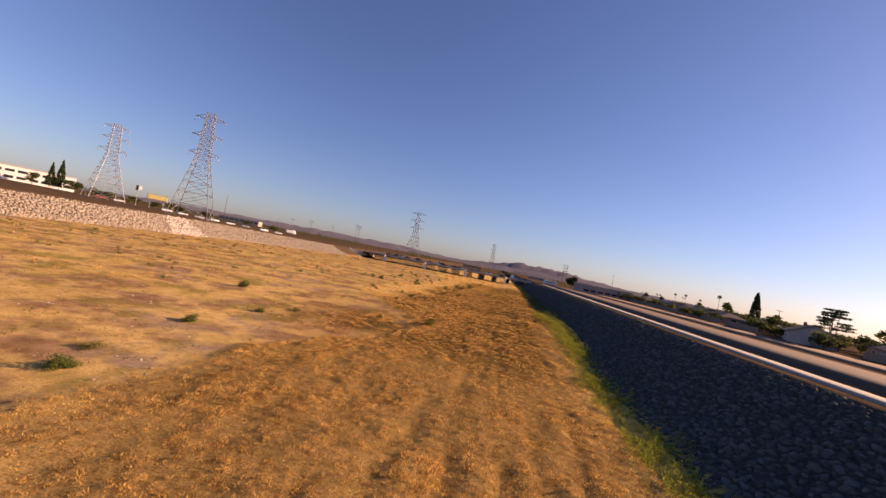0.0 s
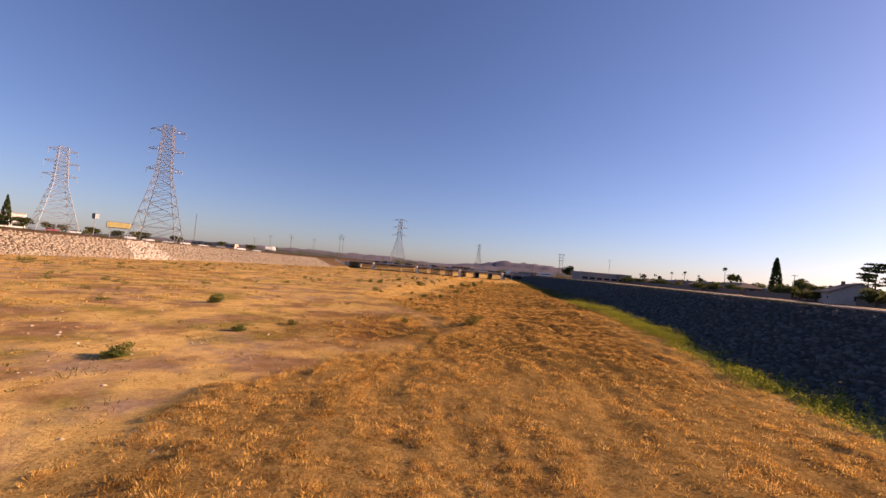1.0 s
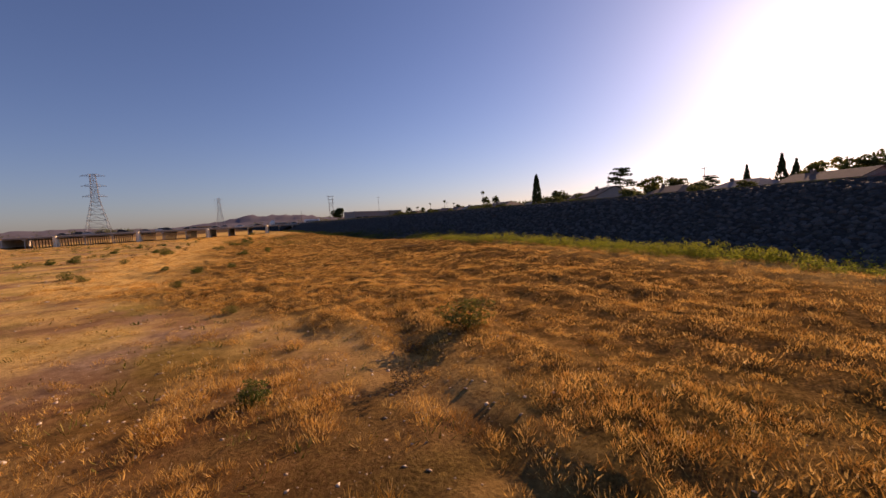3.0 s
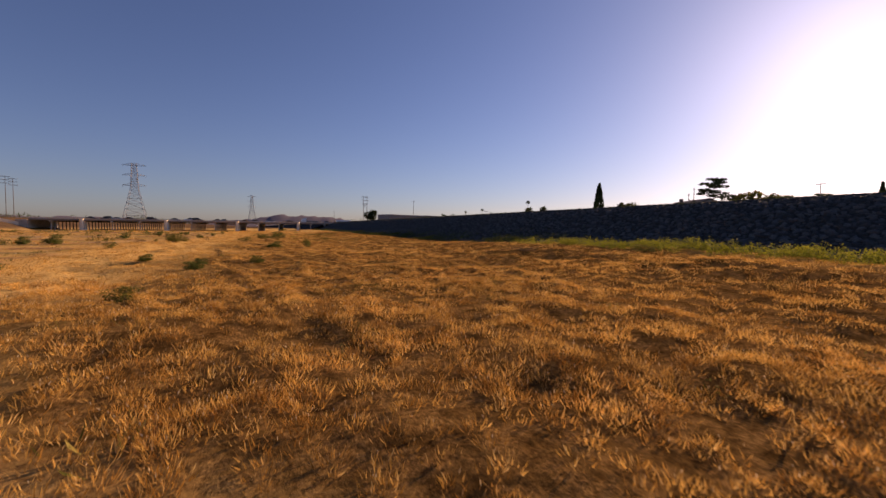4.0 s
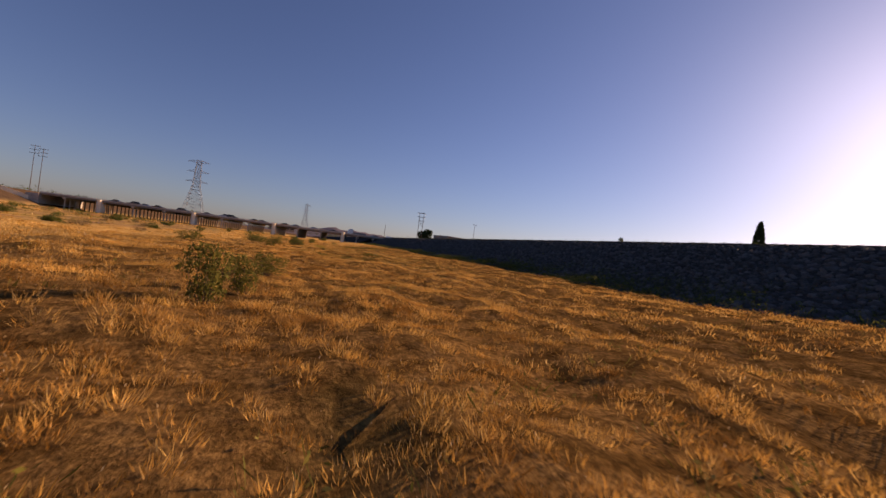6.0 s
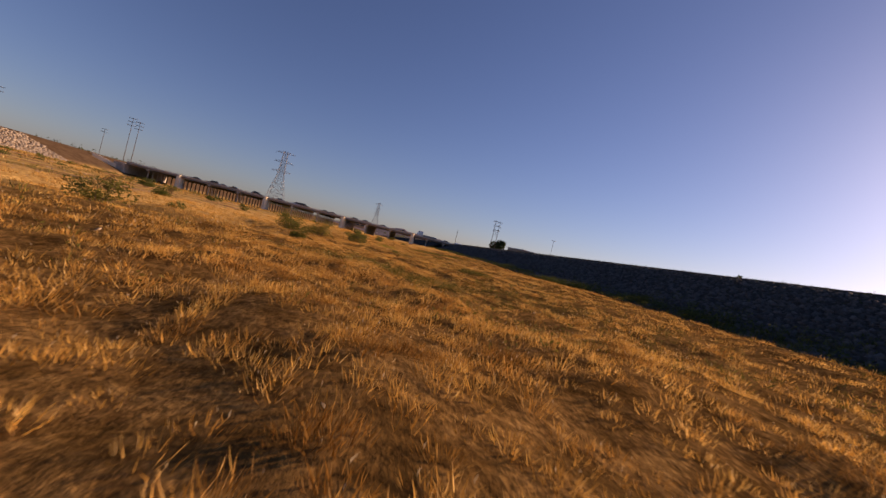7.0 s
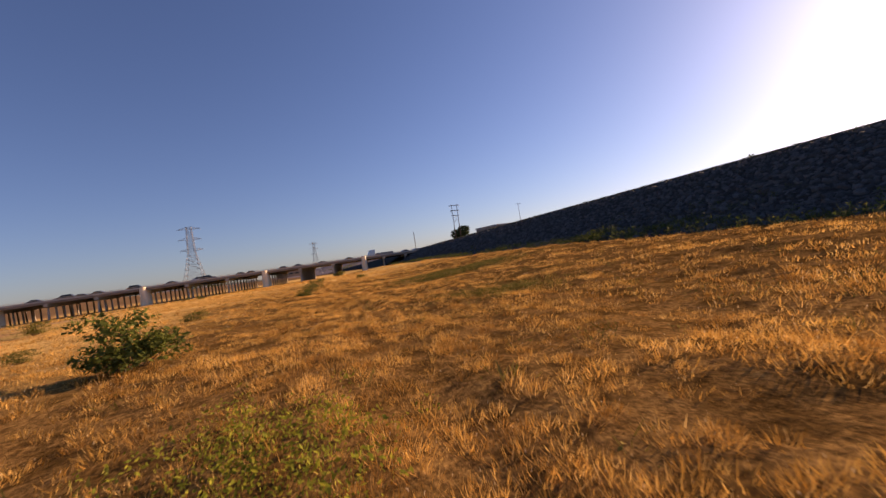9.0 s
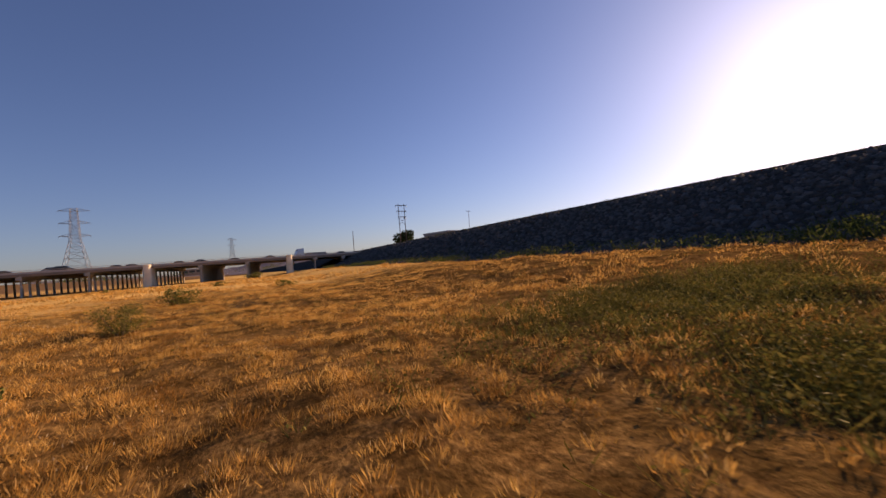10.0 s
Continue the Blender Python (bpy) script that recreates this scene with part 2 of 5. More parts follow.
# ---------------------------------------------------------------- ground
def ground_material():
    n = Nodes("river_bed_ground")
    v = n.position()
    cover = n.add("ShaderNodeAttribute")
    cover.attribute_name = "cover"
    town = n.add("ShaderNodeAttribute")
    town.attribute_name = "town"
    big, mid, fine, grit = n.noise(v, 0.06, 4), n.noise(v, 0.55, 5, 0.62), n.noise(v, 3.5, 5, 0.65), n.noise(v, 22.0, 3, 0.6)
    soil = n.ramp(mid, [(0.28, (0.19, 0.105, 0.05)), (0.46, (0.28, 0.165, 0.08)), (0.62, (0.37, 0.225, 0.115)), (0.78, (0.47, 0.315, 0.175))])
    soil = n.mix(0.55, soil, n.mix(1.0, soil, n.ramp(grit, [(0.3, (0.55, 0.55, 0.55)), (0.7, (1.35, 1.3, 1.25))]), "MULTIPLY"))
    weeds = n.ramp(fine, [(0.35, (0.20, 0.16, 0.035)), (0.7, (0.42, 0.32, 0.075))])
    silt = n.ramp(fine, [(0.3, (0.25, 0.165, 0.105)), (0.55, (0.38, 0.27, 0.185)), (0.75, (0.50, 0.38, 0.28))])
    soil = n.mix(n.ramp(n.noise(v, 0.085, 5, 0.6), [(0.5, (0, 0, 0)), (0.6, (0.85, 0.85, 0.85))]), soil, silt)
    soil = n.mix(n.ramp(n.noise(v, 0.13, 5, 0.62), [(0.47, (0, 0, 0)), (0.6, (0.85, 0.85, 0.85))]), soil, weeds)
    straw_patch = n.ramp(n.noise(v, 0.2, 6, 0.65), [(0.44, (0, 0, 0)), (0.56, (1, 1, 1))])
    turf = n.noise(v, 10.0, 6, 0.72)
    straw = n.ramp(turf, [(0.30, (0.26, 0.155, 0.05)), (0.42, (0.50, 0.315, 0.10)), (0.54, (0.72, 0.48, 0.16)), (0.72, (0.80, 0.55, 0.19))])
    clod = n.ramp(n.noise(v, 1.5, 3, 0.5), [(0.34, (0.70, 0.64, 0.58)), (0.44, (1, 1, 1))])
    straw = n.mix(0.8, straw, n.mix(1.0, straw, clod, "MULTIPLY"))
    straw = n.mix(0.5, straw, n.mix(1.0, straw, n.ramp(mid, [(0.3, (0.6, 0.56, 0.5)), (0.7, (1.2, 1.2, 1.2))]), "MULTIPLY"))
    bare = n.add("ShaderNodeAttribute")
    bare.attribute_name = "bare"
    keep = n.math("SUBTRACT", 0.85, n.math("MULTIPLY", bare.outputs["Fac"], 0.75))
    washed = n.ramp(fine, [(0.3, (0.07, 0.03, 0.011)), (0.55, (0.14, 0.066, 0.023)), (0.75, (0.24, 0.13, 0.05))])
    soil = n.mix(n.math("MULTIPLY", straw_patch, keep), n.mix(bare.outputs["Fac"], soil, washed), straw)
    bed = n.mix(cover.outputs["Fac"], soil, straw)
    plain = n.ramp(mid, [(0.3, (0.08, 0.053, 0.032)), (0.6, (0.122, 0.083, 0.05)), (0.8, (0.17, 0.122, 0.078))])
    shaded_litter = n.add("ShaderNodeAttribute")
    shaded_litter.attribute_name = "shaded_litter"
    stalks = n.add("ShaderNodeMapping")
    stalks.inputs["Scale"].default_value = (34.0, 13.0, 20.0)
    n.link(v, stalks.inputs["Vector"])
    strands = n.noise(stalks.outputs["Vector"], 1.0, 3, 0.7)
    # litter browns; the darkest stops and patches stand in for shade among tufts
    under = n.ramp(n.mix(0.5, turf, strands), [(0.34, (0.028, 0.016, 0.007)), (0.46, (0.085, 0.047, 0.016)), (0.56, (0.19, 0.107, 0.034)), (0.70, (0.38, 0.235, 0.08))])
    under = n.mix(1.0, under, n.ramp(n.noise(v, 2.2, 3, 0.5), [(0.38, (0.42, 0.38, 0.34)), (0.58, (1.18, 1.18, 1.18))]), "MULTIPLY")
    bed = n.mix(shaded_litter.outputs["Fac"], bed, under)
    weedy_shade = n.add("ShaderNodeAttribute")
    weedy_shade.attribute_name = "weedy_shade"
    # olive-brown of the weed patches, which also carries the painted shade
    bed = n.mix(weedy_shade.outputs["Fac"], bed, n.ramp(turf, [(0.36, (0.028, 0.022, 0.008)), (0.52, (0.075, 0.055, 0.018)), (0.68, (0.19, 0.13, 0.035))]))
    c = n.mix(town.outputs["Fac"], bed, plain)
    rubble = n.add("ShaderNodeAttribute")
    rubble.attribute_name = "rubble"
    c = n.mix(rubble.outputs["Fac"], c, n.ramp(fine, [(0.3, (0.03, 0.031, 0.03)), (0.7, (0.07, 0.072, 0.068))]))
    c = n.mix(0.5, c, n.mix(1.0, c, n.ramp(big, [(0.35, (0.82, 0.8, 0.78)), (0.65, (1.12, 1.12, 1.12))]), "MULTIPLY"))
    n.bump(n.mix(0.5, fine, turf), 0.6, 0.12)
    return n.done(c, 1.0, 0, 0.0)


def graded(lo, hi, fine_lo, fine_hi, step, grow=1.16):
    """Coordinates that are even between fine_lo and fine_hi and widen outside."""
    mid = list(np.arange(fine_lo, fine_hi + step / 2, step))
    low, s = [fine_lo], step
    while low[-1] > lo:
        s *= grow
        low.append(low[-1] - s)
    high, s = [mid[-1]], step
    while high[-1] < hi:
        s *= grow
        high.append(high[-1] + s)
    return np.array(low[:0:-1] + mid + high[1:])


def build_ground():
    xs = graded(-4600, 4600, -17, 16.6, 0.46, 1.12)
    xs = np.unique(np.concatenate([xs, np.arange(-121.0, -79.0, 1.1), np.arange(17.4, 34.0, 0.9)]))
    ys = graded(-900, 4700, 14, 206, 0.5, 1.08)
    gx, gy = np.meshgrid(xs, ys)
    z = ground_z(gx, gy)
    verts = np.stack([gx, gy, z], -1).reshape(-1, 3)
    nx, ny = len(xs), len(ys)
    i = np.arange(nx * ny).reshape(ny, nx)
    faces = np.stack([i[:-1, :-1], i[:-1, 1:], i[1:, 1:], i[1:, :-1]], -1).reshape(-1, 4)
    ob = raw_mesh("ground", verts, faces, ground_material(), smooth=True)
    fx, fy = gx.ravel(), gy.ravel()
    cover = grass_share(fx, fy) * (1 - smoothstep(14.6, 16.6, fx))
    town = np.maximum(smoothstep(15.6, 17.4, fx), smoothstep(-1, 3, left_toe(fy) - fx))
    town = np.maximum(town, smoothstep(420, 620, fy))
    # brown litter under the dense standing grass, darkened for the shade between blades
    away = fx - line_x(fy)
    shaded_litter = cover * smoothstep(-13.0, -4.0, away + 5 * (value_noise(fx, fy, 4.0) - 0.5)) * smoothstep(26, 18, away) * (0.78 + 0.22 * smoothstep(40, 52, fy)) * smoothstep(212, 200, fy) * 0.92
    # reddish washed soil round the ditch
    bare = np.exp(-(((fx + 11) / 8.0) ** 2 + ((fy - 55) / 11.0) ** 2)) + np.exp(-(((fx + 4) / 3.0) ** 2 + ((fy - 151) / 3.2) ** 2))
    # dark olive weeds and soil in patches, with shade painted into hollows and clumps
    weedy_shade = 0 * fx
    for cx, cy, rx, ry, share in ((6.0, 180.0, 3.7, 2.3, 1.0), (3.3, 177.0, 1.7, 1.2, 0.9), (2.8, 167.0, 2.2, 1.6, 0.35), (5.0, 170.5, 3.0, 2.6, 0.35), (-2.6, 131.3, 4.0, 2.2, 0.42), (1.5, 140.9, 1.0, 1.5, 0.9), (-3.2, 52.5, 4.2, 3.6, 0.8), (-7.0, 53.3, 4.5, 2.6, 0.85), (-8.5, 56.5, 3.0, 2.4, 0.5), (4.0, 48.0, 7.0, 6.0, 0.45), (-3.9, 87.8, 1.7, 2.2, 0.6), (-3.55, 105.4, 0.35, 0.9, 0.9), (-4.5, 80.0, 3.5, 2.0, 0.5), (3.4, 152.0, 3.2, 4.0, 0.5), (2.5, 131.0, 2.0, 2.4, 0.7), (-1.5, 150.3, 0.4, 1.0, 1.0), (1.6, 152.0, 2.4, 3.0, 0.55), (2.2, 133.0, 2.0, 1.5, 0.8)):
        weedy_shade = np.maximum(weedy_shade, share * np.exp(-(((fx - cx) / rx) ** 2 + ((fy - cy) / ry) ** 2) ** 2))
    weedy_shade = weedy_shade * (0.45 + 0.55 * smoothstep(0.3, 0.55, value_noise(fx, fy, 1.1)))
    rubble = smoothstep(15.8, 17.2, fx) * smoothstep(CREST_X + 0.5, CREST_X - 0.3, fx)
    for name, data in (("cover", cover), ("rubble", rubble), ("town", town), ("shaded_litter", shaded_litter), ("bare", bare), ("weedy_shade", weedy_shade)):
        at = ob.data.attributes.new(name, "FLOAT", "POINT")
        at.data.foreach_set("value", data.astype(np.float32))
    return tagged(ob, "dry sandy river bed with bare soil and straw stubble", "ground", kind="structure")


ground = build_ground()


# ---------------------------------------------------------------- loose stones
def stone_shapes(count, seed, squash=0.62, coarse=False):
    """A few lumpy twenty-sided stones, or eight-sided ones for far off, as (verts, faces), about 1 across."""
    rnd = np.random.RandomState(seed)
    bm = bmesh.new()
    if coarse:
        bmesh.ops.create_uvsphere(bm, u_segments=4, v_segments=2, radius=0.58)
        bmesh.ops.triangulate(bm, faces=bm.faces)
    else:
        bmesh.ops.create_icosphere(bm, subdivisions=1, radius=0.5)
    bm.verts.index_update()
    base = np.array([v.co[:] for v in bm.verts])
    faces = np.array([[v.index for v in f.verts] for f in bm.faces])
    bm.free()
    out = []
    for _ in range(count):
        v = base * (0.74 + 0.52 * rnd.rand(len(base), 1))
        v = v * np.array([1.0, 0.6 + 0.5 * rnd.rand(), squash * (0.75 + 0.5 * rnd.rand())])
        out.append((v, faces))
    return out


def turned(v, yaw, tip_x, tip_y):
    m = np.array(Euler((tip_x, tip_y, yaw)).to_matrix())
    return v @ m.T


def joined_stones(name, spots, material, shapes, seed, parent=None):
    """Stones at spots (x, y, z, size), joined into one mesh."""
    rnd = np.random.RandomState(seed)
    vs, fs, base = [], [], 0
    for x, y, z, s in spots:
        v, f = shapes[rnd.randint(len(shapes))]
        v = turned(v, rnd.rand() * 6.28, rnd.normal(0, 0.35), rnd.normal(0, 0.35)) * s + (x, y, z)
        vs.append(v)
        fs.append(f + base)
        base += len(v)
    return raw_mesh(name, np.concatenate(vs), np.concatenate(fs), material, parent)


def levee_spots(rnd, y0, y1, pitch, x_lo, x_hi, side):
    """A rough packing of stones over a slope. side: 1 right levee, -1 left bank (x counted from its toe)."""
    spots = []
    y = y0
    while y < y1:
        x = x_lo
        while x < x_hi:
            s = pitch * (0.75 + 0.6 * rnd.rand() ** 2)
            px, py = x + rnd.uniform(-0.5, 0.5) * pitch, y + rnd.uniform(-0.5, 0.5) * pitch
            wx = px if side > 0 else float(left_toe(py)) - px
            sunk = 0.16 if side < 0 else 0.06 + 0.12 * float(smoothstep(CREST_X - 1.6, CREST_X - 0.5, px))
            spots.append((wx, py, gz(wx, py) - sunk * s, s * (1.12 if side > 0 else 1.4)))
            x += pitch * 0.82
        y += pitch * 0.82
    return spots


def build_right_riprap():
    rnd = np.random.RandomState(11)
    shapes = stone_shapes(9, 21)
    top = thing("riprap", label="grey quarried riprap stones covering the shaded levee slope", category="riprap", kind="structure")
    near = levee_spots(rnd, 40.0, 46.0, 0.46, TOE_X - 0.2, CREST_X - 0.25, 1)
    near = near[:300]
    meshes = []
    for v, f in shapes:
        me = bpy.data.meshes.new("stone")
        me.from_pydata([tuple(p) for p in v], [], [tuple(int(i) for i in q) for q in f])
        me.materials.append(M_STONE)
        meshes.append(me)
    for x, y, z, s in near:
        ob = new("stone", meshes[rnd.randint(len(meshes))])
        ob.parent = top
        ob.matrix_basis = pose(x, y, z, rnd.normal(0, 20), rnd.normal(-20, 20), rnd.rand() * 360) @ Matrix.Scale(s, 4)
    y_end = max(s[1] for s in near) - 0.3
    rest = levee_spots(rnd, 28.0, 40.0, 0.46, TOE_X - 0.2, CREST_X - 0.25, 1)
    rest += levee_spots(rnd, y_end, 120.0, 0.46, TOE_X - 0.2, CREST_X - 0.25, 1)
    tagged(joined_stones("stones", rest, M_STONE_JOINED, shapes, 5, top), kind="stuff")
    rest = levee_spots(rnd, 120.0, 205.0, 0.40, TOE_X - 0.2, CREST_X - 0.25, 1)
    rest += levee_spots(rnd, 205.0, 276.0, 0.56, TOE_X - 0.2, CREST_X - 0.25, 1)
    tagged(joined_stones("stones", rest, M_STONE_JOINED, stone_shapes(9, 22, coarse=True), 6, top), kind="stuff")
    return top


def build_left_riprap():
    rnd = np.random.RandomState(12)
    shapes = stone_shapes(7, 33, coarse=True)
    top = thing("riprap", label="tan riprap stones covering the far sunlit bank", category="riprap", kind="structure")
    spots = levee_spots(rnd, 46, 240, 0.66, -0.3, 12.0, -1)
    fresh = [130.5 + 1.6 * s[2] < s[1] < 147.0 + 0.2 * s[2] for s in spots]
    pale = [s for s, f in zip(spots, fresh) if f]
    rest = [s for s, f in zip(spots, fresh) if not f]
    tagged(joined_stones("stones", rest, M_STONE_TAN, shapes, 6, top), kind="stuff")
    tagged(joined_stones("pale_stones", pale, M_STONE_PALE, shapes, 7, top), "freshly placed pale stones", kind="stuff")
    return top


build_right_riprap()
build_left_riprap()


# ---------------------------------------------------------------- levee path
def strip(name, xs, y0, y1, material, lift, label, category, step=4.0, edge=0.05):
    """A long, slightly raised slab that follows the ground between two x."""
    ys = np.arange(y0, y1 + step / 2, step)
    vs, fs = [], []
    for k, y in enumerate(ys):
        prof = [(xs[0], -edge), (xs[0], lift), (xs[1], lift), (xs[1], -edge)]
        for x, dz in prof:
            vs.append((x, y, gz(x, y) + dz))
        if k:
            a, b = 4 * (k - 1), 4 * k
            for i in range(3):
                fs.append((a + i, b + i, b + i + 1, a + i + 1))
    ob = raw_mesh(name, vs, fs, material)
    return tagged(ob, label, category, kind="structure")


strip("path", (29.2, 32.4), -120, 268, M_PATH, 0.07, "pale paved service path along the levee crest", "path")


# ---------------------------------------------------------------- bridge
def bridge_y(x):
    return BRIDGE_Y0 + BRIDGE_SLOPE * (x - BRIDGE_X0)


def build_bridge():
    """A wide low road bridge: slab deck on rows of raking piles, every third row ending in a heavy pier nose."""
    top = thing("bridge", label="low concrete road bridge on rows of weathered piles", category="bridge", kind="structure")
    x0, x1, width = -84.0, 29.5, 25.0

    def slab(y_lo, y_hi, z_lo, z_hi):
        bm = bmesh.new()
        v = []
        for z in (z_lo, z_hi):
            for x, dy in ((x0, y_lo), (x1, y_lo), (x1, y_hi), (x0, y_hi)):
                v.append(bm.verts.new((x, bridge_y(x) + dy, z)))
        for q in ((3, 2, 1, 0), (4, 5, 6, 7), (0, 1, 5, 4), (1, 2, 6, 5), (2, 3, 7, 6), (3, 0, 4, 7)):
            bm.faces.new([v[i] for i in q])
        return bm

    part("deck", slab(0, width, DECK_LOW + 0.35, DECK_TOP - 0.12), M_DECK, top)
    part("edge_beam", slab(-0.22, 0.25, DECK_LOW + 0.22, DECK_TOP), M_DECK, top)
    part("edge_beam", slab(width - 0.25, width + 0.22, DECK_LOW + 0.22, DECK_TOP), M_DECK, top)
    part("road_surface", slab(0.3, width - 0.3, DECK_TOP - 0.116, DECK_TOP - 0.06), M_ASPHALT, top, "grey asphalt carriageway")
    # railing: posts and two rails, in bays
    for side, dy in (("near", 0.0), ("far", width)):
        part("parapet", slab(dy - 0.1, dy + 0.1, DECK_TOP + 0.004, DECK_TOP + 0.36), M_RAIL, top)
        for z in (0.58,):
            part("rail", slab(dy - 0.04, dy + 0.04, DECK_TOP + z - 0.035, DECK_TOP + z + 0.035), M_RAIL, top)
    post = box((-0.06, -0.06, 0), (0.06, 0.06, 0.6), 0.01)
    me = bpy.data.meshes.new("post")
    post.to_mesh(me)
    post.free()
    me.materials.append(M_RAIL)
    for k in range(38):
        x = x0 + 1.5 + k * 3.0
        for dy in (0.0, width):
            ob = new("post", me)
            ob.parent = top
            ob.location = (x, bridge_y(x) + dy, DECK_TOP - 0.02)
    # pile rows
    pile = bmesh.new()
    add_beam(pile, (0, 0, -0.8), (0, 0, DECK_LOW + 0.1), 0.29, 0.25, 8)
    pme = bpy.data.meshes.new("pile")
    pile.to_mesh(pme)
    pile.free()
    pme.materials.append(M_CONCRETE)
    cap = box((-0.42, -0.2, DECK_LOW - 0.36), (0.42, width + 0.2, DECK_LOW + 0.36), 0.04)
    cme = bpy.data.meshes.new("pile_cap")
    cap.to_mesh(cme)
    cap.free()
    cme.materials.append(M_CONCRETE)
    nose_mesh = bmesh.new()
    prof = 12
    rings = []
    for z, r in ((-0.6, 0.78), (1.2, 0.75), (3.95, 0.64), (4.0, 0.70), (4.24, 0.70), (4.30, 0.64)):
        ring = []
        for k in range(prof + 1):
            a = math.pi + math.pi * k / prof
            ring.append(nose_mesh.verts.new((math.cos(a) * r, math.sin(a) * r, z)))
        ring.append(nose_mesh.verts.new((r, 2.2, z)))
        ring.append(nose_mesh.verts.new((-r, 2.2, z)))
        rings.append(ring)
    for a, b in zip(rings, rings[1:]):
        for k in range(len(a)):
            j = (k + 1) % len(a)
            nose_mesh.faces.new((a[k], a[j], b[j], b[k]))
    nose_mesh.faces.new(rings[-1])
    nme = bpy.data.meshes.new("pier_nose")
    nose_mesh.to_mesh(nme)
    nose_mesh.free()
    nme.materials.append(M_CONCRETE_PALE)
    rows = [-30.4 + 26.1 * (i / 3 - 1.5) for i in range(-1, 9 + 1)] + [14.6, 21.4]
    skew = 0.127                                   # the rows run along the river, not square to the road
    turn = -math.degrees(math.atan(skew))
    for i, x in zip(range(-1, 12), rows):
        y = bridge_y(x)
        if i % 3 == 0:
            nose = new("pier_nose", nme)
            nose.parent = top
            nose.matrix_basis = pose(x, y - 0.2, gz(x, y) * 0.5, 0, 0, turn)
            nose["label"] = "pale rounded pier nose rising past the deck"
        c = new("pile_cap", cme)
        c.parent = top
        c.matrix_basis = pose(x, y, 0, 0, 0, turn)
        if i in (7, 8, 9):
            web = part("web_wall", box((-0.16, 1.1, -0.6), (0.16, width - 0.4, DECK_LOW - 0.3)), M_CONCRETE, top)
            web.matrix_basis = pose(x, y, 0, 0, 0, turn)
        for k in range(11 if i < 10 else 3):
            p = new("pile", pme)
            p.parent = top
            rake = (k - 5) / 5.0
            p.matrix_basis = pose(x + skew * 2.4 * k, y + 0.5 + 2.4 * k, 0.0, 4.5 * rake, 0, 36 * k)
    # sloping abutments
    for x, s, name in ((x0 - 1.6, 1, "abutment"), (x1 - 1.0, -1, "abutment")):
        bm = bmesh.new()
        add_box(bm, (x - 1.6, bridge_y(x) - 0.6, 0.4), (x + 1.6, bridge_y(x) + width + 0.6, DECK_LOW + 0.34), 0.08)
        part(name, bm, M_CONCRETE, top)
    # pale wing wall at the far end
    bm = bmesh.new()
    v = [bm.verts.new(p) for p in ((-92, 259, 2.6), (-85.5, 261.5, 0.6), (-85.5, 261.5, 2.5), (-92, 259, 4.5), (-92.3, 259.8, 2.6), (-85.8, 262.2, 0.6), (-85.8, 262.2, 2.5), (-92.3, 259.8, 4.5))]
    for q in ((0, 1, 2, 3), (7, 6, 5, 4), (3, 2, 6, 7), (0, 4, 5, 1), (1, 5, 6, 2), (4, 0, 3, 7)):
        bm.faces.new([v[i] for i in q])
    part("wing_wall", bm, M_CONCRETE_PALE, top, "pale sloping wing wall")
    return top


build_bridge()


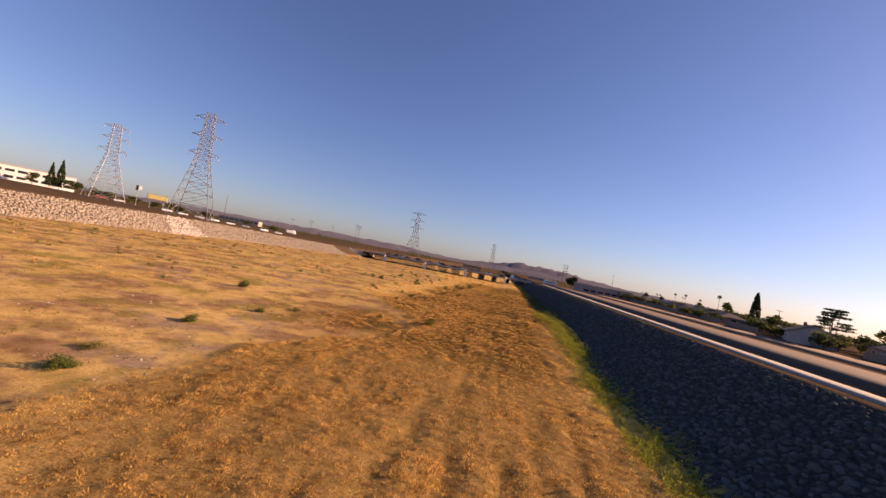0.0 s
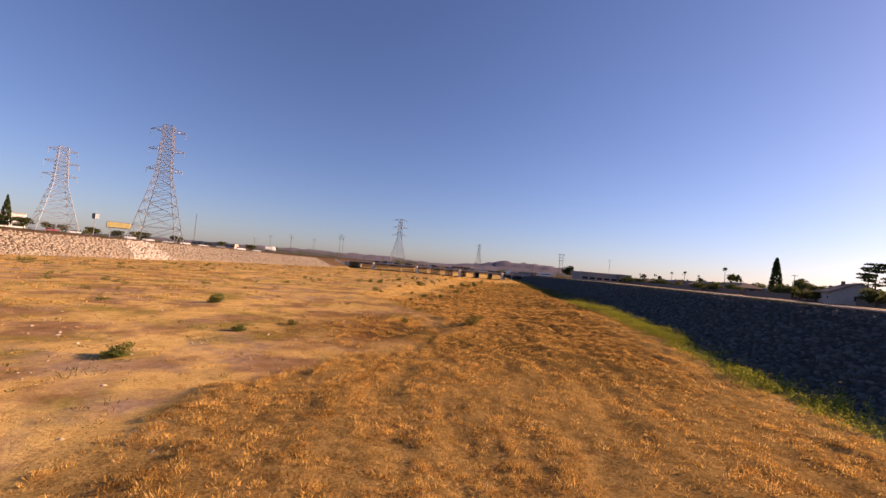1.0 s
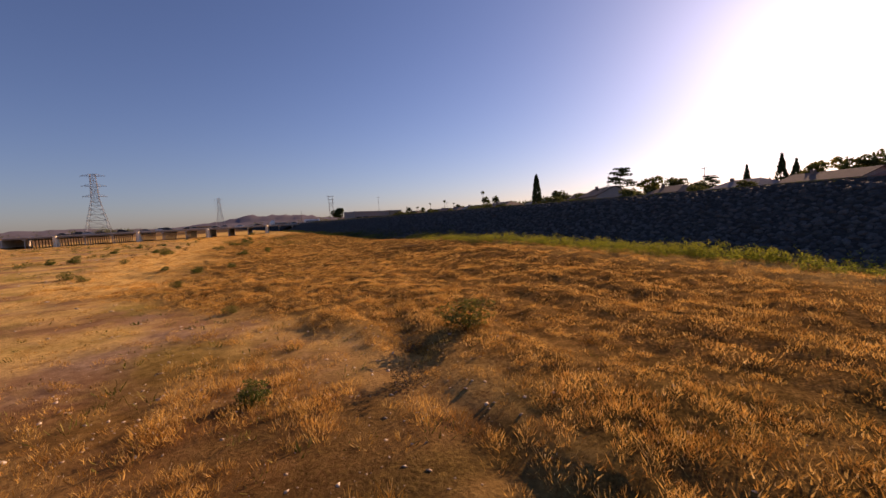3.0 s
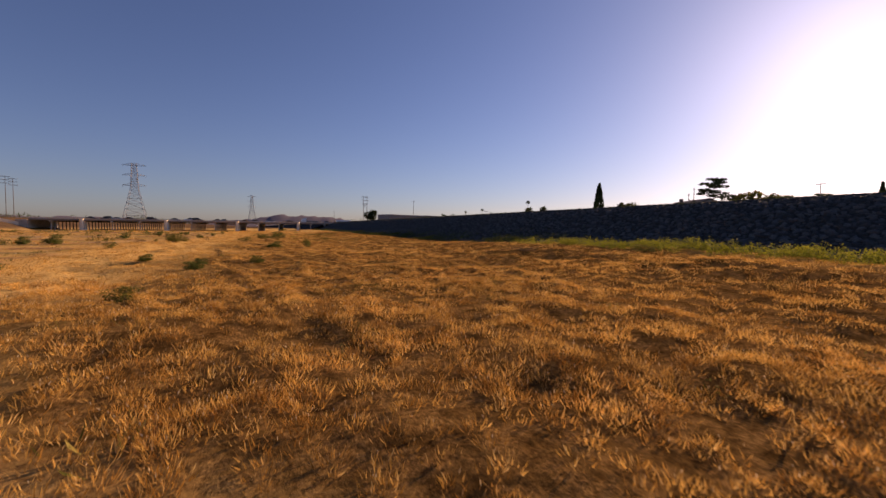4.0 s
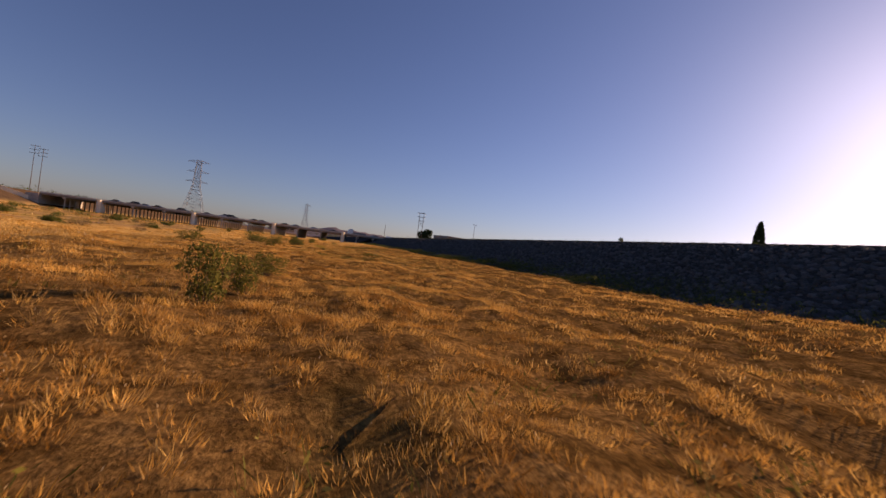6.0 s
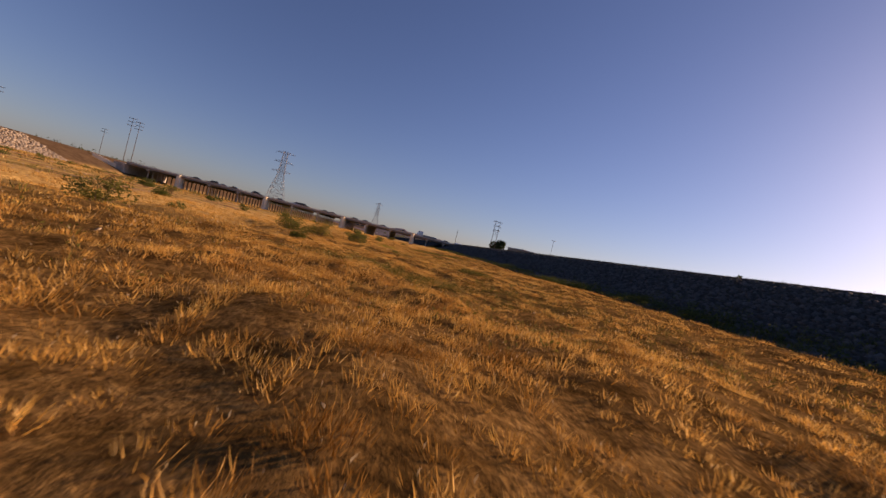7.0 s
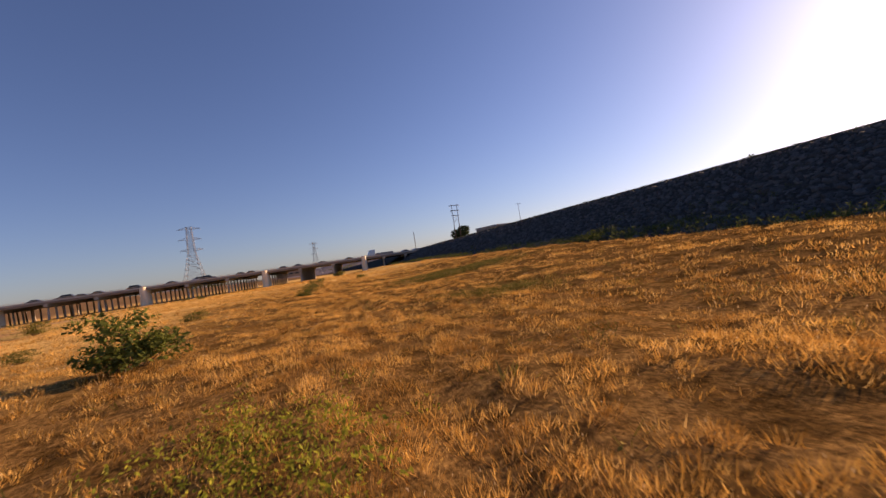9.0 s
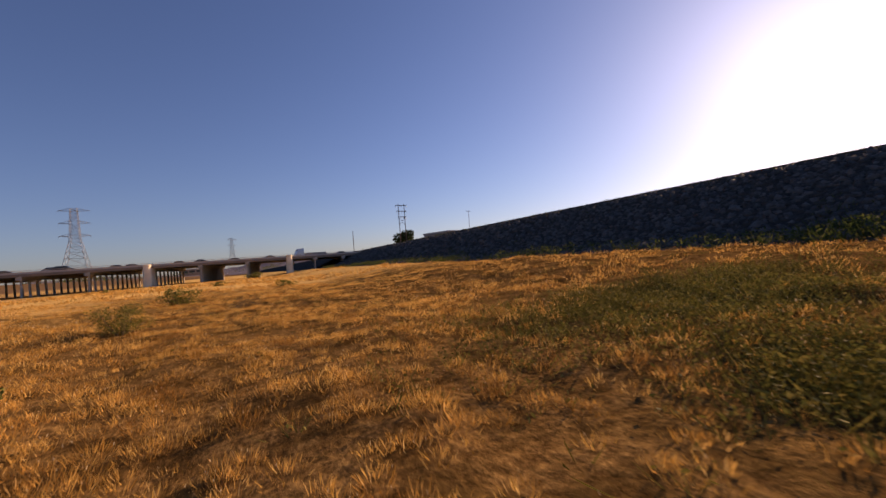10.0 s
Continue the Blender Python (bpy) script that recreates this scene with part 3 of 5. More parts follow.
# ---------------------------------------------------------------- transmission towers
def build_tower(name, at, height, base, turn, arms, lean=1.0, label=""):
    """A lattice tower: four legs, bracing panels, stacked crossarms with hanging insulators."""
    top = thing(name, at, turn, label, "transmission tower", "transmission towers")
    waist_z, waist_w, top_w = height * 0.58, base * 0.31, base * 0.2
    def half(z):
        if z < waist_z:
            return base / 2 + (waist_w / 2 - base / 2) * (z / waist_z)
        return waist_w / 2 + (top_w / 2 - waist_w / 2) * ((z - waist_z) / (height - waist_z))
    t = max(0.14, height * 0.0042)
    for sx, sy in ((1, 1), (-1, 1), (-1, -1), (1, -1)):
        bm = bmesh.new()
        add_beam(bm, (sx * base / 2, sy * base / 2, -0.3), (sx * half(waist_z), sy * half(waist_z), waist_z), t * 1.25, t)
        add_beam(bm, (sx * half(waist_z), sy * half(waist_z), waist_z), (sx * half(height), sy * half(height), height), t, t * 0.8)
        part("leg", bm, M_STEEL, top)
        part("footing", box((sx * base / 2 - 0.6, sy * base / 2 - 0.6, -0.8), (sx * base / 2 + 0.6, sy * base / 2 + 0.6, 0.4), 0.05), M_CONCRETE_PALE, top)
    levels = [0.0]
    step = 0.13
    while levels[-1] < 0.97:
        levels.append(min(1.0, levels[-1] + step))
        step = max(0.045, step * 0.86)
    for face in range(4):
        bm = bmesh.new()
        rot = Matrix.Rotation(face * math.pi / 2, 4, "Z")
        for a, b in zip(levels, levels[1:]):
            za, zb = a * height, b * height
            ha, hb = half(za), half(zb)
            add_beam(bm, rot @ Vector((-ha, ha, za)), rot @ Vector((hb, hb, zb)), t * 0.55)
            add_beam(bm, rot @ Vector((ha, ha, za)), rot @ Vector((-hb, hb, zb)), t * 0.55)
            add_beam(bm, rot @ Vector((-hb, hb, zb)), rot @ Vector((hb, hb, zb)), t * 0.55)
        part("bracing", bm, M_STEEL, top)
    for f, w in arms:
        z, reach = f * height, w * base / 2
        h = half(z)
        for s in (1, -1):
            bm = bmesh.new()
            tip = Vector((s * reach, 0, z + 0.4))
            for y in (h, -h):
                add_beam(bm, (s * h, y, z), tip, t * 0.7, t * 0.5)
                add_beam(bm, (s * h, y, z + height * 0.035), tip, t * 0.6, t * 0.45)
            for k in (0.33, 0.66):
                p = Vector((s * (h + (reach - h) * k), 0, z + 0.2))
                add_beam(bm, p + Vector((0, h * (1 - k), 0)), p - Vector((0, h * (1 - k), 0)), t * 0.4)
                add_beam(bm, p + Vector((0, h * (1 - k), 0)), p + Vector((0, h * (1 - k), height * 0.03 * (1 - k))), t * 0.4)
            arm = part("crossarm", bm, M_STEEL, top)
            ins = bmesh.new()
            for k in range(6):
                add_beam(ins, (s * reach * 0.97, 0, z + 0.25 - k * 0.36), (s * reach * 0.97, 0, z - 0.02 - k * 0.36), 0.16, 0.1, 6)
            part("insulator", ins, M_STEEL, arm)
    return top


ARMS = [(0.61, 0.78), (0.78, 0.78), (0.945, 0.78)]
T_LABEL = "tall grey steel lattice transmission tower with three crossarms"
build_tower("transmission_tower", (-129, 166.5, 5.0), 46.0, 15.5, 28, ARMS, label=T_LABEL)
build_tower("transmission_tower", (-173, 166.0, 5.0), 35.0, 13.5, 62, [(0.66, 0.8), (0.81, 0.8), (0.95, 0.7)], label="grey steel lattice transmission tower seen end on")
build_tower("transmission_tower", (-146, 690, 4.0), 74.0, 25, 4, [(0.63, 0.98), (0.80, 0.98), (0.965, 0.98)], label=T_LABEL)
build_tower("transmission_tower", (-16, 938, 4.0), 58.0, 18, 4, ARMS, label=T_LABEL)


# ---------------------------------------------------------------- dry grass
STRAW = [(0.30, 0.17, 0.04), (0.58, 0.34, 0.08), (0.70, 0.43, 0.11), (0.78, 0.52, 0.165), (0.62, 0.37, 0.09), (0.82, 0.60, 0.26), (0.42, 0.235, 0.055)]
M_GRASS = random_tone("dry_straw_grass", STRAW, 0.9, True, 0.36, 0.45, 1.7)
# weed greens taken darker to hold the levee's shade in the colour
M_SLOPE_WEED = random_tone("shade_dulled_green_weeds", [(0.035, 0.055, 0.016), (0.06, 0.085, 0.022), (0.09, 0.115, 0.03), (0.12, 0.13, 0.038)], 0.8, True, 0.35, 0.5)
M_HEADS = random_tone("pale_seed_heads", [(0.55, 0.38, 0.16), (0.68, 0.52, 0.27), (0.78, 0.66, 0.42)], 0.8, True, 0.3)
M_LOW_WEED = random_tone("olive_low_weeds", [(0.075, 0.075, 0.018), (0.13, 0.125, 0.026), (0.19, 0.17, 0.036), (0.27, 0.215, 0.055)], 0.8, True, 0.2, 0.5)
M_MUSTARD = random_tone("yellow_green_weeds", [(0.15, 0.18, 0.02), (0.27, 0.285, 0.028), (0.40, 0.38, 0.04), (0.20, 0.225, 0.025)], 0.7, True, 0.4)
M_LEAF = random_tone("green_shrub_leaves", [(0.07, 0.09, 0.02), (0.115, 0.14, 0.028), (0.165, 0.185, 0.036), (0.09, 0.112, 0.024)], 0.6, True, 0.3)
M_LEAF_OLIVE = random_tone("olive_shrub_leaves", [(0.10, 0.105, 0.025), (0.16, 0.155, 0.034), (0.23, 0.21, 0.046), (0.13, 0.13, 0.028)], 0.7, True, 0.42)
M_DRY_WEED = random_tone("withered_weeds", [(0.10, 0.07, 0.035), (0.16, 0.11, 0.05), (0.21, 0.15, 0.07), (0.13, 0.10, 0.045)], 0.8, True, 0.25)
M_BARK = weathered("bark", (0.12, 0.085, 0.06), 0.9, 0, 0.3, 3.0)
M_FROND = random_tone("palm_fronds", [(0.05, 0.075, 0.02), (0.08, 0.10, 0.03), (0.11, 0.12, 0.04)], 0.6, True, 0.2)
M_CONIFER = random_tone("dark_conifer_foliage", [(0.035, 0.052, 0.02), (0.05, 0.07, 0.026), (0.065, 0.085, 0.032)], 0.7, True, 0.25)
M_TREE_LEAF = random_tone("broad_leaves", [(0.065, 0.08, 0.026), (0.10, 0.115, 0.036), (0.13, 0.14, 0.044), (0.08, 0.092, 0.03)], 0.65, True, 0.42)


def blades(rnd, x, y, per, height, width, spread, lean, rise=0.0):
    """Blades that spread from every spot, some of them plumed at the tip: returns verts (n, 3), faces (m, 3)."""
    n = len(x) * per
    out = rnd.rand(n) * 6.283
    far = np.abs(rnd.normal(0, 1, n))
    sp = np.repeat(spread, per)
    bx = np.repeat(x, per) + far * sp * np.cos(out)
    by = np.repeat(y, per) + far * sp * np.sin(out)
    h = np.repeat(height, per) * (0.5 + 0.6 * rnd.rand(n)) * (1.15 - 0.25 * np.minimum(far, 2))
    w = np.repeat(width, per) * (0.6 + 0.8 * rnd.rand(n))
    a = rnd.rand(n) * 6.283
    tilt = out + rnd.normal(0, 0.8, n)
    reach = h * lean * (0.2 + 0.5 * far + 0.4 * rnd.rand(n))
    z = ground_z(bx, by) - 0.03
    plume = rnd.rand(n) < 0.42
    wr, wt = np.where(plume, 0.35 * w, w), np.where(plume, 0.7 * w, 0.0)
    ca, sa = np.cos(a), np.sin(a)
    # blades that spring from the stems, higher up in the tuft
    up = rise * rnd.rand(n) ** 0.7
    step = up * h * 0.5
    bx, by = bx + step * np.cos(tilt) * lean, by + step * np.sin(tilt) * lean
    z, h = z + up * h, h * (1 - up)
    reach = reach * (1 - 0.6 * up) + 0.25 * up * np.repeat(height, per)
    tx, ty = bx + reach * np.cos(tilt), by + reach * np.sin(tilt)
    # a plumed blade stands on a narrow root and is widest near its tip
    root_l = np.stack([bx - wr * ca, by - wr * sa, z], -1)
    root_r = np.where(plume[:, None], np.stack([bx + 0.75 * (tx - bx) + 1.6 * wt * ca, by + 0.75 * (ty - by) + 1.6 * wt * sa, z + 0.68 * h], -1), np.stack([bx + wr * ca, by + wr * sa, z], -1))
    tip = np.stack([tx, ty, z + h], -1)
    verts = np.stack([root_l, root_r, tip], 1).reshape(-1, 3)
    return verts, np.arange(len(verts)).reshape(-1, 3)


def tussocks(rnd, x, y, per, height, radius, width):
    """Domed tufts filled with short feathery blades: returns verts (n, 3), faces (m, 3)."""
    n = len(x) * per
    a = rnd.rand(n) * 6.283
    q = np.sqrt(rnd.rand(n)) * (0.85 + 0.3 * rnd.rand(n))
    hh, rr = np.repeat(height, per), np.repeat(radius, per)
    bx, by = np.repeat(x, per) + q * rr * np.cos(a), np.repeat(y, per) + q * rr * np.sin(a)
    crest = hh * np.sqrt(np.clip(1.1 - q * q, 0.08, 1))
    length = 0.035 + (0.30 + 0.35 * rnd.rand(n)) * hh
    z = ground_z(bx, by) - 0.02 + np.maximum(0, crest - 0.6 * length) * rnd.rand(n) ** 0.55
    out = a + rnd.normal(0, 0.7, n)
    lean = (0.25 + 0.75 * q) * (0.5 + 0.7 * rnd.rand(n))
    up = 1 / np.sqrt(1 + lean * lean)
    tip = np.stack([bx + length * lean * up * np.cos(out), by + length * lean * up * np.sin(out), z + length * up], -1)
    turn = rnd.rand(n) * 6.283
    w = np.repeat(width, per) * (0.6 + 0.8 * rnd.rand(n))
    side = np.stack([w * np.cos(turn), w * np.sin(turn), 0.4 * w * rnd.normal(0, 1, n)], -1)
    base = np.stack([bx, by, z], -1)
    # some blades are widest half way up, as seed heads are
    shift = np.where(rnd.rand(n) < 0.5, 0.5, 0.0)[:, None]
    right = base + side + shift * (tip - base)
    verts = np.stack([base - side * (1 - shift), right, tip], 1).reshape(-1, 3)
    return verts, np.arange(len(verts)).reshape(-1, 3)


def heads(rnd, x, y, height, size):
    """Nodding seed heads: slim upright leaf shapes carried over the blades."""
    n = len(x)
    z = ground_z(x, y) + height * (0.8 + 0.35 * rnd.rand(n))
    a = rnd.rand(n) * 6.283
    s = size * (0.7 + 0.6 * rnd.rand(n))
    dx, dy = np.cos(a), np.sin(a)
    lean = rnd.normal(0, 0.5, n) * s
    p0 = np.stack([x, y, z - s], -1)
    p1 = np.stack([x + 0.22 * s * dx, y + 0.22 * s * dy, z], -1)
    p2 = np.stack([x + lean, y + lean * 0.6, z + s * 1.1], -1)
    p3 = np.stack([x - 0.22 * s * dx, y - 0.22 * s * dy, z], -1)
    verts = np.stack([p0, p1, p2, p0, p2, p3], 1).reshape(-1, 3)
    return verts, np.arange(len(verts)).reshape(-1, 3)


def scatter(rnd, x0, x1, y0, y1, density, keep):
    n = int((x1 - x0) * (y1 - y0) * density)
    x, y = rnd.uniform(x0, x1, n), rnd.uniform(y0, y1, n)
    ok = rnd.rand(n) < keep(x, y)
    return x[ok], y[ok]


def tuft_keep(lo, hi):
    def keep(x, y):
        r = np.abs(x - line_x(y))
        clump = smoothstep(0.34, 0.52, value_noise(x, y, 0.9)) * 0.5 + 0.5
        clump = clump * (1 - (0.35 + 0.2 * smoothstep(98, 80, y)) * smoothstep(0.5, 0.38, streak(x, y)))
        clump = clump * (0.75 + 0.25 * smoothstep(0.3, 0.55, value_noise(x + 77, y, 2.6)))
        g = 0.06 + 0.94 * grass_share(x, y)
        washed = np.exp(-(((x + 9) / 7.0) ** 2 + ((y - 57) / 9.0) ** 2))
        g = np.maximum(g, 0.95 * washed * smoothstep(0.46, 0.56, value_noise(x + 41, y, 1.1)))
        weedy_shade = np.exp(-(((x - 6.0) / 3.5) ** 2 + ((y - 179.8) / 2.3) ** 2) ** 2) + 0.3 * np.exp(-(((x - 5.0) / 3.4) ** 2 + ((y - 168.5) / 3.2) ** 2) ** 2)
        g = g * (1 - 0.72 * np.minimum(weedy_shade, 1))
        return g * clump * (r >= lo) * (r < hi) * (x < 15.2)
    return keep


def build_grass():
    rnd = np.random.RandomState(3)
    vs, fs, base = [], [], 0
    hv, hf, hbase = [], [], 0
    rings = [  # stretch, inner and outer distance, tufts, blades, width, height, radius
        (16, 52, 0.0, 9.0, 16, 22, 0.010, 0.17, 0.18),
        (16, 52, 9.0, 26.0, 10, 15, 0.014, 0.17, 0.23),
        (52, 86, 0.0, 9.0, 24, 28, 0.0065, 0.16, 0.15),
        (52, 86, 9.0, 24.0, 13, 22, 0.009, 0.17, 0.20),
        (86, 208, 0.0, 2.0, 30, 38, 0.0034, 0.115, 0.11),
        (86, 208, 2.0, 4.2, 20, 35, 0.0042, 0.12, 0.135),
        (86, 208, 4.2, 8.0, 11, 29, 0.0060, 0.13, 0.17),
        (86, 208, 8.0, 24.0, 6, 19, 0.010, 0.15, 0.23),
    ]
    for s0, s1, lo, hi, dens, per, w, h, rad in rings:
        for y0 in range(s0, s1, 52):
            y1 = min(s1, y0 + 52)
            x, y = scatter(rnd, -11 - hi, min(15.2, 5 + hi), y0, y1, dens, tuft_keep(lo, hi))
            k = 0.35 + 0.5 * value_noise(x + 5, y, 3.1) + 0.6 * value_noise(x, y, 0.9) * rnd.rand(len(x)) + 0.35 * rnd.rand(len(x))
            k = k * (1 + 0.6 * np.exp(-(((x + 10) / 6.0) ** 2 + ((y - 54) / 10.0) ** 2)))
            v, f = tussocks(rnd, x, y, per, h * k, rad * (0.6 + 0.5 * k), np.full(len(x), w))
            vs.append(v), fs.append(f + base)
            base += len(v)
            if hi < 9.5:
                m = len(x)
                v, f = heads(rnd, x + rnd.normal(0, 0.07, m), y + rnd.normal(0, 0.07, m), h * k, np.full(m, 0.012 if hi < 5 else 0.022))
                hv.append(v), hf.append(f + hbase)
                hbase += len(v)
    def far_keep(x, y):
        r = np.abs(x - line_x(y))
        return (0.22 + 0.78 * grass_share(x, y)) * ((r > 24) | (y > 208)) * smoothstep(0.35, 0.6, value_noise(x, y, 5.0)) * (x < 14.0) * (x > left_toe(y) + 1)
    x, y = scatter(rnd, -100, 14, 40, 262, 1.4, far_keep)
    v, f = blades(rnd, x, y, 8, 0.17 + 0.13 * rnd.rand(len(x)), np.full(len(x), 0.06), np.full(len(x), 0.4), 0.7)
    vs.append(v), fs.append(f + base)
    ob = raw_mesh("dry_grass", np.concatenate(vs), np.concatenate(fs), M_GRASS)
    raw_mesh("seed_heads", np.concatenate(hv), np.concatenate(hf), M_HEADS, ob)
    return tagged(ob, "tall golden dry grass covering the river bed", "grass", kind="stuff")


build_grass()


def leaf_cloud(rnd, centres, radii, count, size, flat=0.8):
    """Small leaf quads through several lumps: verts, faces (quads)."""
    k = rnd.choice(len(centres), count, p=np.array(radii) ** 2 / np.sum(np.array(radii) ** 2))
    d = rnd.normal(0, 1, (count, 3))
    d /= np.linalg.norm(d, axis=1, keepdims=True)
    r = np.array(radii)[k][:, None] * (0.35 + 0.65 * rnd.rand(count, 1) ** 0.6)
    c = np.array(centres)[k] + d * r * np.array([1, 1, flat])
    u = rnd.normal(0, 1, (count, 3))
    u /= np.linalg.norm(u, axis=1, keepdims=True)
    w = np.cross(u, rnd.normal(0, 1, (count, 3)))
    w /= np.linalg.norm(w, axis=1, keepdims=True) + 1e-9
    s = size * (0.6 + 0.8 * rnd.rand(count, 1))
    v = np.stack([c - u * s, c + w * s * 0.45, c + u * s, c - w * s * 0.45], 1).reshape(-1, 3)
    return v, np.arange(len(v)).reshape(-1, 4)


def build_toe_weeds():
    """Yellow-green mustard weeds along the foot of the levee."""
    rnd = np.random.RandomState(8)
    def keep(x, y):
        band = np.exp(-(((x - 14.6 - 0.5 * np.sin(y / 9.0)) / 1.3) ** 2))
        return band * np.maximum(smoothstep(0.32, 0.55, value_noise(x * 0.6, y, 5.5)), 0.85 * smoothstep(95, 70, y) + 0.05) * smoothstep(112, 86, y) * (0.4 + 0.6 * smoothstep(0.35, 0.6, value_noise(x, y + 50, 1.3)))
    x, y = scatter(rnd, 11.5, 17.4, 24, 268, 30, keep)
    h = (0.35 + 0.75 * value_noise(x + 3, y, 4.0) * rnd.rand(len(x))) * (1 - 0.5 * smoothstep(90, 130, y)) * 0.85
    px, py = -2.75 + 0.38 * rnd.normal(0, 1, 160), 158.5 + 0.55 * rnd.normal(0, 1, 160)
    ph = 0.13 + 0.14 * rnd.rand(160)
    v3, f3 = leaf_cloud(rnd, np.stack([px, py, ground_z(px, py) + 0.6 * ph], -1), 0.6 * ph, 2600, 0.019, 0.8)
    z = ground_z(x, y)
    v1, f1 = blades(rnd, x, y, 5, 0.8 * h, np.minimum(0.012, h * 0.025), np.full(len(x), 0.12), 0.9)
    centres = np.stack([x, y, z + 0.55 * h], -1)
    v2, f2 = leaf_cloud(rnd, np.concatenate([centres, centres + np.stack([0 * x, 0 * x, 0.35 * h], -1)]), np.r_[0.42 * h, 0.25 * h] + 0.03, 14 * len(x), 0.046, 0.9)
    f2, v2 = np.concatenate([f2, f3 + len(v2)]), np.concatenate([v2, v3])
    tri = np.concatenate([f2[:, [0, 1, 2]], f2[:, [0, 2, 3]]])
    ob = raw_mesh("yellow_weeds", np.concatenate([v1, v2]), np.concatenate([f1, tri + len(v1)]), M_MUSTARD)
    tagged(ob, "tall yellow-green weeds along the foot of the levee", "weeds", kind="stuff")
    # growth further up the river, the shade of the slope put into its dull green
    def shaded_keep(x, y):
        band = np.exp(-(((x - 16.0 - 0.5 * np.sin(y / 7.0)) / 1.1) ** 2))
        return band * smoothstep(84, 100, y) * (0.2 + 0.8 * smoothstep(0.35, 0.6, value_noise(x * 0.6, y + 20, 6.0)))
    x, y = scatter(rnd, 13.5, 19.5, 84, 268, 11, shaded_keep)
    h = 0.35 + 0.7 * value_noise(x + 3, y, 4.0) * rnd.rand(len(x))
    v1, f1 = blades(rnd, x, y, 5, 0.9 * h, np.full(len(x), 0.012), np.full(len(x), 0.14), 0.9)
    v2, f2 = leaf_cloud(rnd, np.stack([x, y, ground_z(x, y) + 0.5 * h], -1), 0.5 * h, 9 * len(x), 0.06, 0.9)
    tri = np.concatenate([f2[:, [0, 1, 2]], f2[:, [0, 2, 3]]])
    ob = raw_mesh("green_weeds", np.concatenate([v1, v2]), np.concatenate([f1, tri + len(v1)]), M_SLOPE_WEED)
    return tagged(ob, "green weeds along the levee foot, coloured dull for its shade", "weeds", kind="stuff")


build_toe_weeds()


def build_low_weeds():
    """Dull green and brown low weeds that break up the dry grass."""
    rnd = np.random.RandomState(28)
    def keep(x, y):
        side = smoothstep(-1.5, 3.0, x - line_x(y)) * smoothstep(70, 84, y) * 0.30 + 0.10
        dense = np.exp(-(((x - 3.6) / 2.6) ** 2 + ((y - 179.5) / 2.6) ** 2)) + 0.8 * np.exp(-(((x - 3.0) / 3.2) ** 2 + ((y - 152) / 5.0) ** 2)) + 0.6 * np.exp(-(((x - 2.5) / 2.5) ** 2 + ((y - 131) / 4.0) ** 2))
        dense = dense + 0.75 * smoothstep(-6.5, -3.0, x) * smoothstep(9, 5, x) * smoothstep(122, 129, y) * smoothstep(160, 148, y)
        dense = dense + 0.5 * np.exp(-(((x + 5.0) / 2.5) ** 2 + ((y - 79.5) / 1.8) ** 2)) + 0.45 * np.exp(-(((x + 1.0) / 2.2) ** 2 + ((y - 136) / 2.2) ** 2))
        return np.clip(side * smoothstep(0.52, 0.66, value_noise(x + 13, y, 1.7)) + dense * smoothstep(0.3, 0.5, value_noise(x, y + 7, 0.9)), 0, 1) * (x < 14)
    x, y = scatter(rnd, -16, 14, 40, 205, 6, keep)
    # close-set weeds in a few dark patches
    for cx, cy, rx, ry, count in ((5.8, 179.9, 3.0, 1.9, 2700), (3.6, 177.0, 1.2, 0.8, 900), (1.4, 140.9, 0.6, 1.0, 600), (2.8, 167.3, 1.7, 1.2, 450), (-2.4, 131.3, 2.8, 1.3, 500)):
        wx, wy = cx + rx * rnd.normal(0, 0.6, count), cy + ry * rnd.normal(0, 0.6, count)
        x, y = np.r_[x, wx], np.r_[y, wy]
    h = 0.09 + 0.14 * rnd.rand(len(x))
    v1, f1 = blades(rnd, x, y, 7, h, np.full(len(x), 0.006), np.full(len(x), 0.10), 1.1)
    v2, f2 = leaf_cloud(rnd, np.stack([x, y, ground_z(x, y) + 0.5 * h], -1), 0.6 * h + 0.04, 5 * len(x), 0.023, 0.7)
    tri = np.concatenate([f2[:, [0, 1, 2]], f2[:, [0, 2, 3]]])
    ob = raw_mesh("low_weeds", np.concatenate([v1, v2]), np.concatenate([f1, tri + len(v1)]), M_LOW_WEED)
    return tagged(ob, "low olive-brown weeds among the dry grass", "weeds", kind="stuff")


build_low_weeds()


def build_slope_weeds():
    """Dull weeds rooted between the stones of the levee."""
    rnd = np.random.RandomState(38)
    def keep(x, y):
        low = smoothstep(22.0, 16.0, x)
        return (0.04 + 0.96 * low) * smoothstep(0.38, 0.62, value_noise(x, y, 3.5)) * smoothstep(70, 110, y)
    x, y = scatter(rnd, 15.2, 26.5, 70, 270, 9.0, keep)
    cx, cy = rnd.uniform(26.6, 28.8, 1500), rnd.uniform(60, 270, 1500)
    x, y = np.r_[x, cx], np.r_[y, cy]
    v, f = blades(rnd, x, y, 12, 0.18 + 0.4 * rnd.rand(len(x)) * smoothstep(23, 16, x), np.full(len(x), 0.011), np.full(len(x), 0.18), 0.9)
    ob = raw_mesh("slope_weeds", v, f, M_SLOPE_WEED)
    return tagged(ob, "dull weeds growing between the levee stones", "weeds", kind="stuff")


build_slope_weeds()


